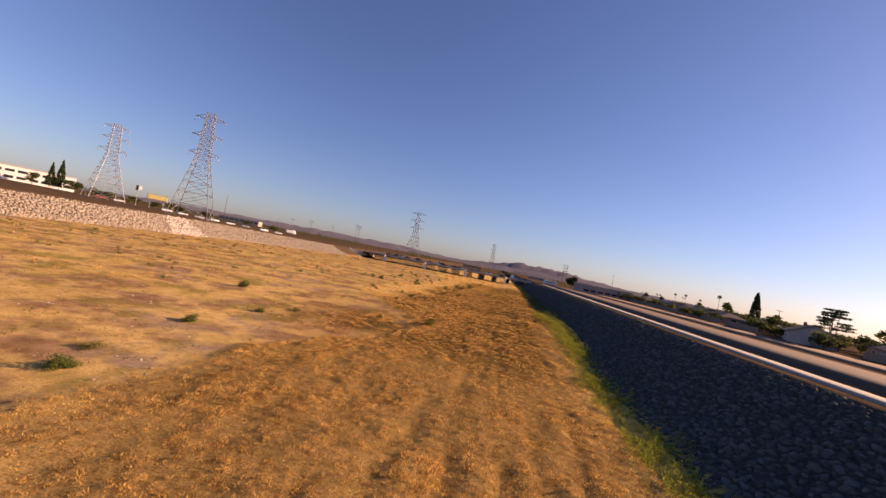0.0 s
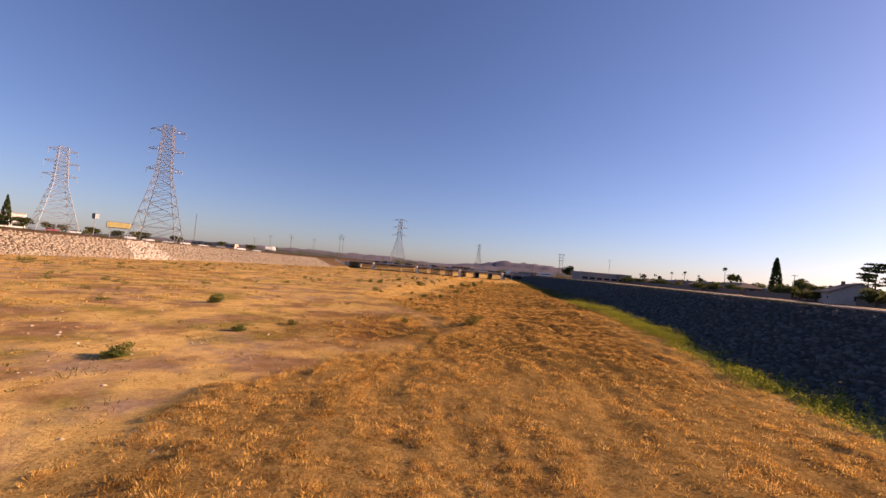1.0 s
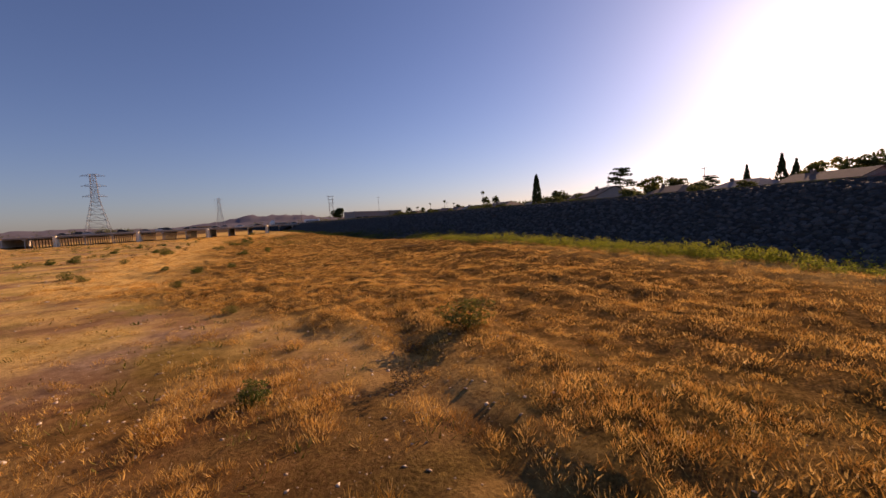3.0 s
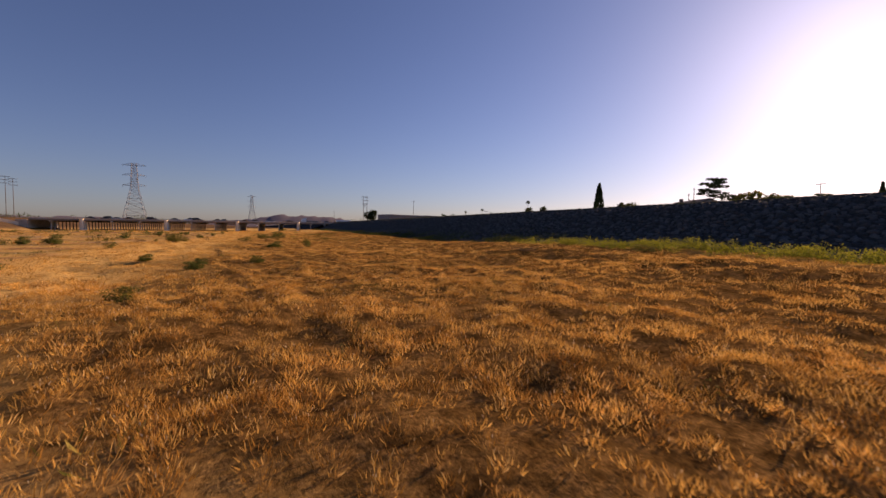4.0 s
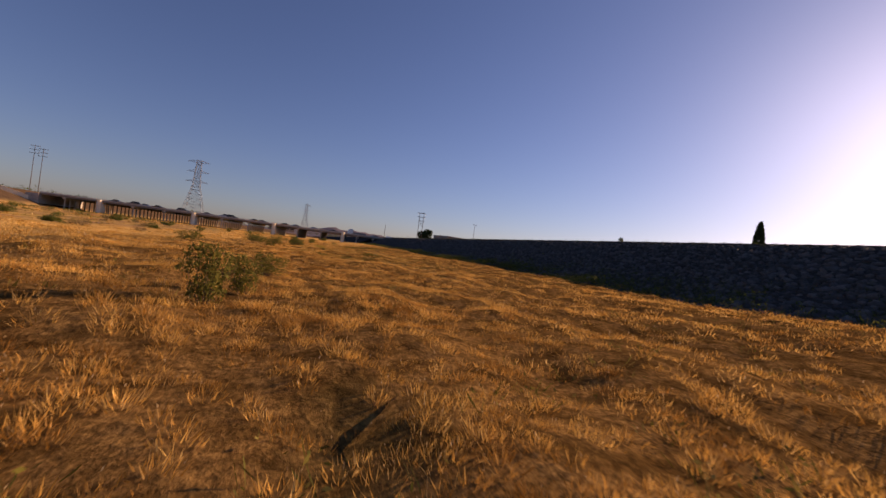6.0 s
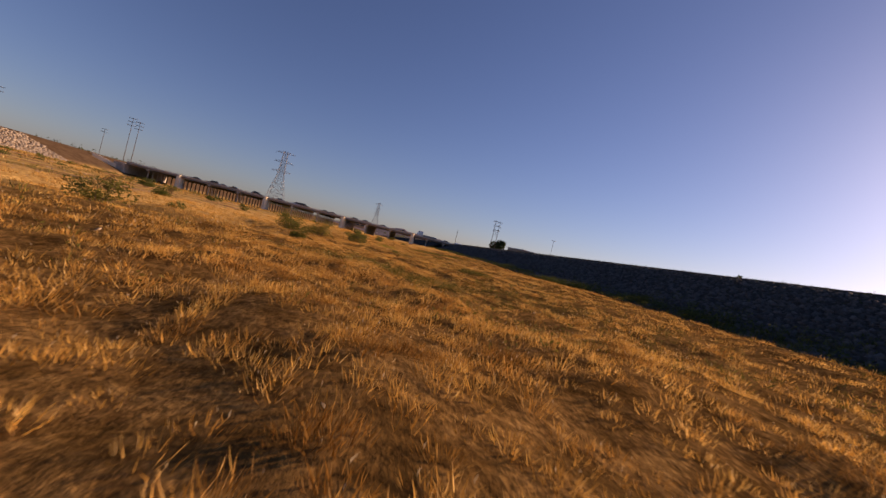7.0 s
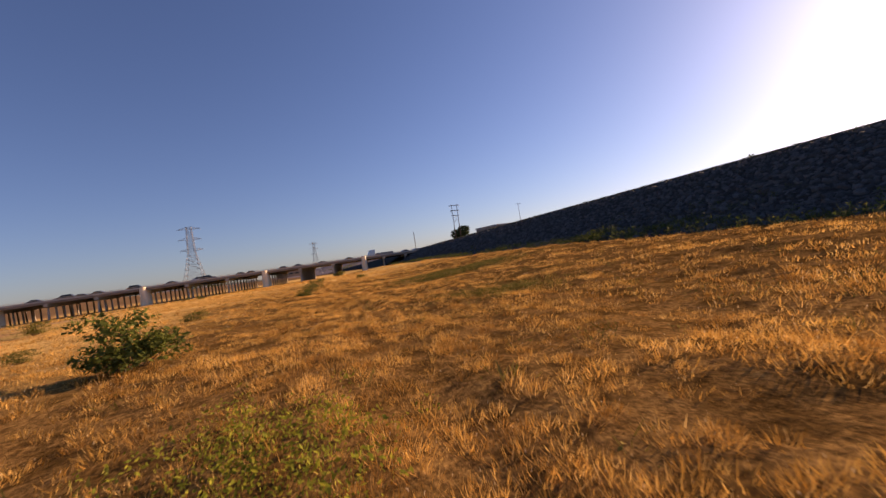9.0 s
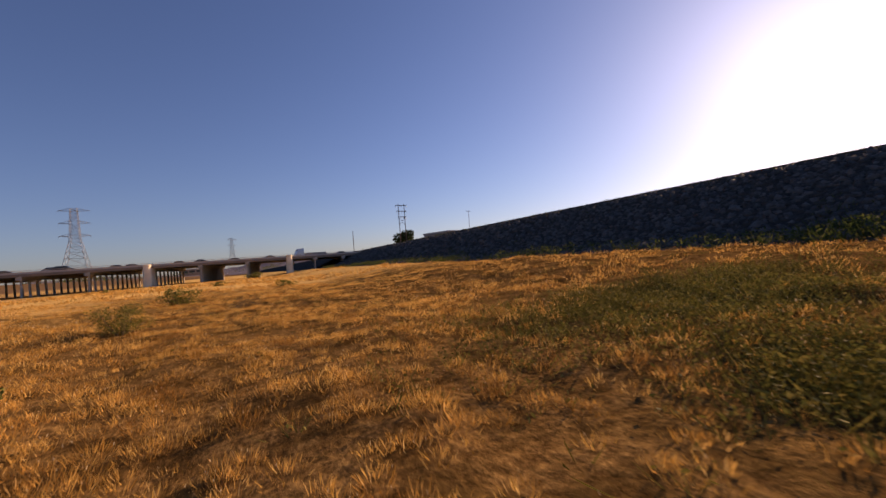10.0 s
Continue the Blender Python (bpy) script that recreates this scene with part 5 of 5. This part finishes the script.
def build_house(x, y, turn, w, d, h, rise, wall, roof, label, gable=True, z=None):
    """A one-storey house: walls, overhanging pitched roof, door, windows, chimney."""
    top = thing("house", (x, y, gz(x, y) if z is None else z), turn, label, "house", "houses behind the levee")
    bm = box((-w / 2, -d / 2, -0.6), (w / 2, d / 2, h))
    if gable:  # gable triangles
        for s in (1, -1):
            v = [bm.verts.new(p) for p in ((s * w / 2, -d / 2, h), (s * w / 2, d / 2, h), (s * w / 2, 0, h + rise), (s * (w / 2 - 0.2), -d / 2, h), (s * (w / 2 - 0.2), d / 2, h), (s * (w / 2 - 0.2), 0, h + rise))]
            for q in ((0, 1, 2), (5, 4, 3), (0, 2, 5, 3), (1, 4, 5, 2)):
                bm.faces.new([v[i] for i in q])
    part("wall", bm, wall, top)
    o, t = 0.55, 0.16
    inset = 0.0 if gable else d * 0.42
    bm = bmesh.new()
    lo = h - o * rise / (d / 2)
    ring = []
    for dz in (0, t):
        ring.append([bm.verts.new(p) for p in ((-w / 2 - o, -d / 2 - o, lo + dz), (w / 2 + o, -d / 2 - o, lo + dz), (w / 2 + o, d / 2 + o, lo + dz), (-w / 2 - o, d / 2 + o, lo + dz), (-w / 2 - o + inset, 0, h + rise + dz), (w / 2 + o - inset, 0, h + rise + dz))])
    a, b = ring
    for r, flip in ((a, True), (b, False)):
        for q in ((0, 1, 5, 4), (2, 3, 4, 5), (1, 2, 5), (3, 0, 4)):
            if gable and len(q) == 3:
                continue
            bm.faces.new([r[i] for i in (reversed(q) if flip else q)])
    for i, j in ((0, 1), (1, 5), (5, 2), (2, 3), (3, 4), (4, 0)) if gable else ((0, 1), (1, 2), (2, 3), (3, 0)):
        bm.faces.new((a[i], a[j], b[j], b[i]))
    part("roof", bm, roof, top)
    for k, wx in enumerate((-w * 0.3, w * 0.22)):
        for s in (1, -1):
            win = part("window", box((wx - 0.75, s * d / 2 - 0.06, 1.0), (wx + 0.75, s * d / 2 + 0.06, 2.1), 0.02), M_WHITE, top)
            part("pane", box((wx - 0.66, s * d / 2 - 0.075, 1.09), (wx + 0.66, s * d / 2 + 0.075, 2.01)), M_WINDOW, win)
    for s in (1, -1):
        part("window", box((s * w / 2 - 0.06, -0.9, 1.0), (s * w / 2 + 0.06, 0.9, 2.15), 0.02), M_WINDOW, top)
    part("door", box((w * 0.02, -d / 2 - 0.07, 0), (w * 0.02 + 0.95, -d / 2 + 0.05, 2.05), 0.02), M_FENCE, top)
    part("chimney", box((w * 0.2, 0.5, h), (w * 0.2 + 0.8, 1.2, h + rise + 0.7), 0.04), M_BLOCK, top)
    return top


build_house(90, 134.5, 62, 15, 10, 3.0, 2.3, M_STUCCO[0], M_SHINGLE[0], "pale stucco gabled house with brown shingle roof")
for k, (x, y, turn, w, d, gable) in enumerate((
    (101, 120, 70, 14, 9, False), (100, 150, 80, 13, 9, True), (106, 178, 85, 15, 10, False), (99, 196, 88, 17, 10, False), (108, 212, 92, 14, 9, True),
    (106, 232, 85, 13, 9, True), (107, 250, 84, 14, 9, False), (109, 268, 90, 12, 8, True), (109, 283, 95, 13, 9, True), (104, 303, 90, 14, 9, False),
    (98, 318, 88, 13, 9, True), (103, 103, 72, 14, 9, False), (101, 86, 75, 15, 10, True), (98, 70, 75, 15, 9, False), (94, 50, 75, 15, 10, True),
    (125, 180, 80, 14, 9, False), (124, 228, 80, 14, 9, True), (126, 262, 80, 14, 9, False), (92, 30, 75, 15, 10, False),
)):
    build_house(x, y, turn, w, d, 2.7, 1.7, M_STUCCO[k % 4], M_SHINGLE[(k * 2) % 3], ("pale", "tan", "grey", "rose")[k % 4] + " stucco bungalow with a low shingle roof", gable)


def build_flat_building(x, y, z, turn, w, d, h, wall, label, rows, cols, name="building"):
    """A flat-roofed block with parapet and bands of windows."""
    top = thing(name, (x, y, z), turn, label, "building")
    part("wall", box((-w / 2, -d / 2, -1.0), (w / 2, d / 2, h), 0.05), wall, top)
    part("roof", box((-w / 2 - 0.25, -d / 2 - 0.25, h), (w / 2 + 0.25, d / 2 + 0.25, h + 0.5), 0.05), M_CONCRETE, top)
    for r in range(rows):
        z0 = 1.0 + r * (h - 0.6) / max(rows, 1)
        for c in range(cols):
            x0 = -w / 2 + (c + 0.12) * w / cols
            for s in (1, -1):
                part("window", box((x0, s * d / 2 - 0.05, z0), (x0 + 0.76 * w / cols, s * d / 2 + 0.06, z0 + 1.4), 0.02), M_WINDOW, top)
    return top


build_flat_building(-268, 203, 6.4, 50, 44, 16, 7.6, M_WHITE, "long white two-storey building with dark window bands", 2, 9)
build_flat_building(-283, 423, 6.0, 20, 40, 18, 3.6, M_STUCCO[0], "low pale industrial building among trees", 1, 8)
build_flat_building(72, 307, 4.4, 19, 27, 12, 5.2, M_STUCCO[2], "long grey flat-roofed warehouse", 1, 5, "warehouse")
build_flat_building(90.5, 313, 4.4, 19, 10, 11, 5.4, M_STUCCO[1], "tan flat-roofed building beside a warehouse", 1, 3)
build_flat_building(-30, 520, 4.0, 8, 22, 14, 3.0, M_STUCCO[1], "low tan building beyond the bridge", 1, 5)
build_flat_building(60, 610, 4.0, -8, 26, 16, 3.2, M_STUCCO[0], "low pale building beyond the bridge", 1, 5)


def build_wall(points, h, material, name, label):
    """A yard wall that follows points, with coping."""
    top = thing(name, (0, 0, 0), 0, label, "wall", "yard walls")
    for (x0, y0), (x1, y1) in zip(points, points[1:]):
        d = Vector((x1 - x0, y1 - y0, 0))
        n = Vector((-d.y, d.x, 0)).normalized() * 0.1
        z0, z1 = gz(x0, y0), gz(x1, y1)
        for nm, lo, hi, k in (("panel", -0.4, h, 1.0), ("coping", h, h + 0.1, 1.5)):
            bm = bmesh.new()
            v = []
            for a, b in ((lo, hi),):
                for z in (a, b):
                    for px, py, pz, s in ((x0, y0, z0, 1), (x1, y1, z1, 1), (x1, y1, z1, -1), (x0, y0, z0, -1)):
                        v.append(bm.verts.new((px + n.x * s * k, py + n.y * s * k, pz + z)))
            for q in ((3, 2, 1, 0), (4, 5, 6, 7), (0, 1, 5, 4), (1, 2, 6, 5), (2, 3, 7, 6), (3, 0, 4, 7)):
                bm.faces.new([v[i] for i in q])
            part(nm, bm, material, top)
    return top


build_wall([(84, 118), (86, 128)], 1.7, M_FENCE, "board_fence", "weathered board fence along a back yard")
build_wall([(84, 146), (86, 158), (88, 172)], 1.6, M_BLOCK, "yard_wall", "rose block wall along a back yard")
build_wall([(88, 176), (89, 200), (90, 222)], 1.7, M_BLOCK, "yard_wall", "brown block wall along a back yard")
build_wall([(92, 226), (93, 262), (92, 300)], 1.7, M_FENCE, "board_fence", "long weathered board fence along back yards")
build_wall([(86, 112), (87, 92), (86, 70), (82, 40)], 1.7, M_BLOCK, "yard_wall", "brown block wall along a back yard")

strip("dirt_track", (64.0, 80.0), -60, 330, weathered("bare_dirt", (0.15, 0.10, 0.06), 0.95, 0, 0.25, 0.15), 0.03, "bare brown dirt track behind the levee", "dirt track")
strip("verge", (33.4, 60.0), -60, 330, weathered("dark_soil", (0.085, 0.055, 0.036), 0.98, 0, 0.25, 0.12), 0.02, "dark bare soil strip behind the levee", "soil")


# ---------------------------------------------------------------- poles and signs
def build_pole(x, y, h, arms, turn, label, z=None, lean=0.0):
    top = thing("utility_pole", (x, y, gz(x, y) if z is None else z), turn, label, "utility pole", "utility poles")
    part("pole", beam((0, 0, -0.5), (lean, 0, h), 0.17, 0.11, 8), M_WOOD_POLE, top)
    for k in range(arms):
        z0 = h - 0.4 - 1.3 * k
        part("crossarm", box((-1.4, -0.08, z0), (1.4, 0.08, z0 + 0.14), 0.01), M_WOOD_POLE, top)
        for s in (-1.25, -0.6, 0.6, 1.25):
            part("insulator", beam((s, 0, z0 + 0.14), (s, 0, z0 + 0.36), 0.05, 0.04, 6), M_STEEL, top)
    return top


def build_h_frame(x, y, h, turn, gap, label, z=None):
    top = thing("h_frame_pole", (x, y, gz(x, y) if z is None else z), turn, label, "utility pole", "utility poles")
    for s in (-1, 1):
        part("pole", beam((s * gap / 2, 0, -0.5), (s * gap / 2, 0, h), 0.22, 0.15, 8), M_WOOD_POLE, top)
    for k, z0 in enumerate((h - 0.6, h - 2.6, h - 4.6)):
        r = gap * (0.95 - 0.1 * k)
        part("crossarm", box((-r, -0.12, z0), (r, 0.12, z0 + 0.22), 0.01), M_WOOD_POLE, top)
        for s in (-0.95, 0, 0.95):
            part("insulator", beam((s * r, 0, z0), (s * r, 0, z0 - 0.8), 0.09, 0.06, 6), M_STEEL, top)
    bm = bmesh.new()
    add_beam(bm, (-gap / 2, 0, h * 0.55), (gap / 2, 0, h * 0.72), 0.08)
    add_beam(bm, (gap / 2, 0, h * 0.55), (-gap / 2, 0, h * 0.72), 0.08)
    part("brace", bm, M_WOOD_POLE, top)
    return top


HL = "twin wooden pole frame with stacked crossarms"
build_h_frame(49.6, 308.5, 16.6, 10, 2.3, HL)
PL = "single dark wooden utility pole"
for x, y, h, n, t, z in ((87.6, 328, 16.0, 1, 20, None), (98.3, 139.6, 9.4, 2, 30, None), (120.5, 197.2, 9.6, 1, 10, None), (-136, 196, 14.0, 0, 0, 6.0), (-157, 301, 11.5, 1, 15, 5.5), (-176, 313, 9.5, 1, 15, 5.5), (-142, 342, 14.0, 2, 12, 5.0), (104, 145, 8.5, 1, 40, None), (122, 290, 9.0, 1, 0, None), (112, 118, 9.5, 1, 60, None), (-122, 262, 12.0, 2, 12, 5.0), (30, 300, 7.0, 0, 0, 4.4), (-100.8, 289, 16.6, 3, 8, 4.6), (-99.3, 291, 16.0, 3, 8, 4.6)):
    build_pole(x, y, h, n, t, PL, z)


def build_billboard(x, y, z, turn):
    top = thing("billboard", (x, y, z), turn, "yellow roadside billboard on steel posts", "billboard")
    part("panel", box((-4.4, -0.25, 4.3), (4.4, 0.25, 6.7), 0.04), weathered("yellow_sign_paint", (0.62, 0.52, 0.20), 0.5), top, "plain yellow panel")
    part("frame", box((-4.6, 0.26, 4.0), (4.6, 0.5, 7.0), 0.03), M_STEEL, top)
    part("walkway", box((-4.5, -0.9, 3.95), (4.5, -0.2, 4.05)), M_STEEL, top)
    for s in (-3, 3):
        part("post", beam((s, 0.1, -0.5), (s, 0.1, 4.4), 0.22, 0.2, 8), M_STEEL, top)
    return top


build_billboard(-178, 199.5, 6.3, 38)


def build_pole_sign(x, y, z):
    top = thing("pole_sign", (x, y, z), 40, "small white and dark sign on a tall pole", "sign")
    part("pole", beam((0, 0, -0.5), (0, 0, 10.5), 0.2, 0.14, 8), M_STEEL, top)
    part("panel", box((-1.1, -0.2, 7.0), (0.0, 0.2, 9.4), 0.03), M_WINDOW, top)
    part("panel", box((0.0, -0.2, 7.2), (1.2, 0.2, 9.2), 0.03), M_WHITE, top)
    return top


build_pole_sign(-177, 186.4, 6.4)


# ---------------------------------------------------------------- vehicles
PAINTS = {c: weathered(c + "_car_paint", rgb, 0.3, 0.2, 0.08, 1.0, 0.0, 0.6) for c, rgb in (("white", (0.75, 0.75, 0.73)), ("black", (0.025, 0.025, 0.028)), ("grey", (0.22, 0.22, 0.23)), ("silver", (0.5, 0.5, 0.5)), ("red", (0.35, 0.04, 0.03)))}


def loft(sections):
    """A closed body through cross sections (x, half width, low, high)."""
    bm = bmesh.new()
    rings = []
    for x, hw, lo, hi in sections:
        r = hw * 0.86
        rings.append([bm.verts.new(p) for p in ((x, -hw, lo), (x, hw, lo), (x, hw, lo + (hi - lo) * 0.65), (x, r, hi), (x, -r, hi), (x, -hw, lo + (hi - lo) * 0.65))])
    for a, b in zip(rings, rings[1:]):
        for k in range(6):
            j = (k + 1) % 6
            bm.faces.new((a[k], a[j], b[j], b[k]))
    bm.faces.new(list(reversed(rings[0])))
    bm.faces.new(rings[-1])
    bmesh.ops.recalc_face_normals(bm, faces=bm.faces)
    return bm


def add_wheels(top, axles, half, r):
    for x in axles:
        for s in (-1, 1):
            w = part("wheel", beam((x, s * (half - 0.22), r), (x, s * half, r), r / 0.7, r / 0.7, 14), M_RUBBER, top)
            part("rim", beam((x, s * (half - 0.05), r), (x, s * (half + 0.02), r), r * 0.6 / 0.7, r * 0.55 / 0.7, 12), M_STEEL, w)


def build_car(x, y, z, turn, colour, tall=False):
    k = 1.22 if tall else 1.0
    top = thing("car", (x, y, z), turn, colour + (" sport utility vehicle" if tall else " sedan") + " standing on the road", "car", "cars")
    part("body", loft([(-2.25, 0.78, 0.42, 0.85 * k), (-2.1, 0.88, 0.3, 0.98 * k), (-0.9, 0.9, 0.26, 1.0 * k), (1.1, 0.9, 0.26, 0.98 * k), (2.1, 0.86, 0.3, 0.86 * k), (2.3, 0.74, 0.42, 0.72 * k)]), PAINTS[colour], top)
    part("cabin", loft([(-2.0 if tall else -1.6, 0.76, 0.9 * k, 1.0 * k), (-1.6 if tall else -0.9, 0.76, 0.9 * k, 1.45 * k), (0.3, 0.76, 0.9 * k, 1.47 * k), (1.15, 0.76, 0.9 * k, 1.0 * k)]), M_WINDOW, top)
    part("roof", box((-1.5 if tall else -0.85, -0.62, 1.45 * k), (0.28, 0.62, 1.5 * k), 0.03), PAINTS[colour], top)
    add_wheels(top, (-1.35, 1.35), 0.88, 0.33)
    return top


def build_truck(x, y, z, turn, length, colour, label, name="truck", high=3.3):
    top = thing(name, (x, y, z), turn, label, name)
    part("cab", loft([(length / 2 - 2.2, 1.15, 0.6, 2.9), (length / 2 - 0.7, 1.15, 0.6, 2.85), (length / 2 - 0.2, 1.1, 0.6, 1.9), (length / 2, 1.05, 0.6, 1.3)]), PAINTS["white"], top)
    part("windscreen", box((length / 2 - 0.62, -0.95, 1.9), (length / 2 - 0.42, 0.95, 2.6), 0.02), M_WINDOW, top)
    part("box", box((-length / 2, -1.25, 1.0), (length / 2 - 2.5, 1.25, high), 0.05), PAINTS[colour], top)
    part("chassis", box((-length / 2, -0.5, 0.55), (length / 2 - 1.0, 0.5, 0.98)), M_STEEL, top)
    add_wheels(top, (-length / 2 + 1.2, -length / 2 + 2.4, length / 2 - 1.6), 1.15, 0.48)
    return top


def build_bus(x, y, z, turn):
    top = thing("bus", (x, y, z), turn, "white bus parked near the bridge end", "bus")
    part("body", loft([(-5.4, 1.2, 0.5, 2.9), (-5.2, 1.25, 0.35, 3.1), (5.0, 1.25, 0.35, 3.1), (5.4, 1.2, 0.45, 2.7)]), PAINTS["white"], top)
    for s in (-1, 1):
        for k in range(7):
            part("window", box((-4.7 + 1.36 * k, s * 1.2 - 0.06, 1.45), (-3.6 + 1.36 * k, s * 1.2 + 0.06, 2.2), 0.02), M_WINDOW, top)
    part("windscreen", box((5.25, -1.0, 1.2), (5.42, 1.0, 2.3), 0.02), M_WINDOW, top)
    add_wheels(top, (-3.4, 3.6), 1.22, 0.48)
    return top


ROAD_Z = DECK_TOP - 0.06
BT = math.degrees(math.atan(BRIDGE_SLOPE))
for x, off, colour, tall, way in ((-34.5, 19.5, "black", True, 0), (-26.5, 22.0, "black", False, 0), (-23.6, 21.6, "grey", False, 0), (-43.0, 18.5, "grey", False, 0), (-52.0, 21.0, "black", True, 0), (-59.0, 18.0, "black", False, 0), (-64.0, 21.5, "silver", False, 0), (-14.4, 21.0, "black", False, 0), (-10.4, 19.0, "grey", False, 180), (-3.0, 22.0, "white", False, 180), (6.0, 20.2, "black", False, 0), (25.5, 20.0, "grey", False, 0), (-72.0, 19.0, "black", False, 0), (-38.0, 22.5, "white", True, 180), (-68.0, 22.0, "black", True, 180)):
    build_car(x, bridge_y(x) + off, ROAD_Z, BT + way, colour, tall)
build_truck(16.5, bridge_y(16.5) + 20.0, ROAD_Z, BT + 180, 8.5, "grey", "white-cabbed truck with a low grey load", high=1.6)
build_bus(48, 366, gz(48, 366), 8)
for k, (x, y, turn, colour, tall) in enumerate(((-168, 196, 50, "white", True), (-163, 201, 50, "white", False), (-158, 207, 48, "silver", False), (-152, 211, 50, "white", True), (-146, 216, 48, "white", False), (-140, 221, 50, "grey", True), (-186, 186, 48, "white", False), (-191, 181, 50, "red", False), (-133, 228, 52, "white", True), (-127, 233, 52, "silver", False))):
    build_car(x, y, gz(x, y), turn, colour, tall)
build_truck(-123, 240, 5.6, 40, 5.6, "white", "white box truck parked on the far bank", high=2.5)
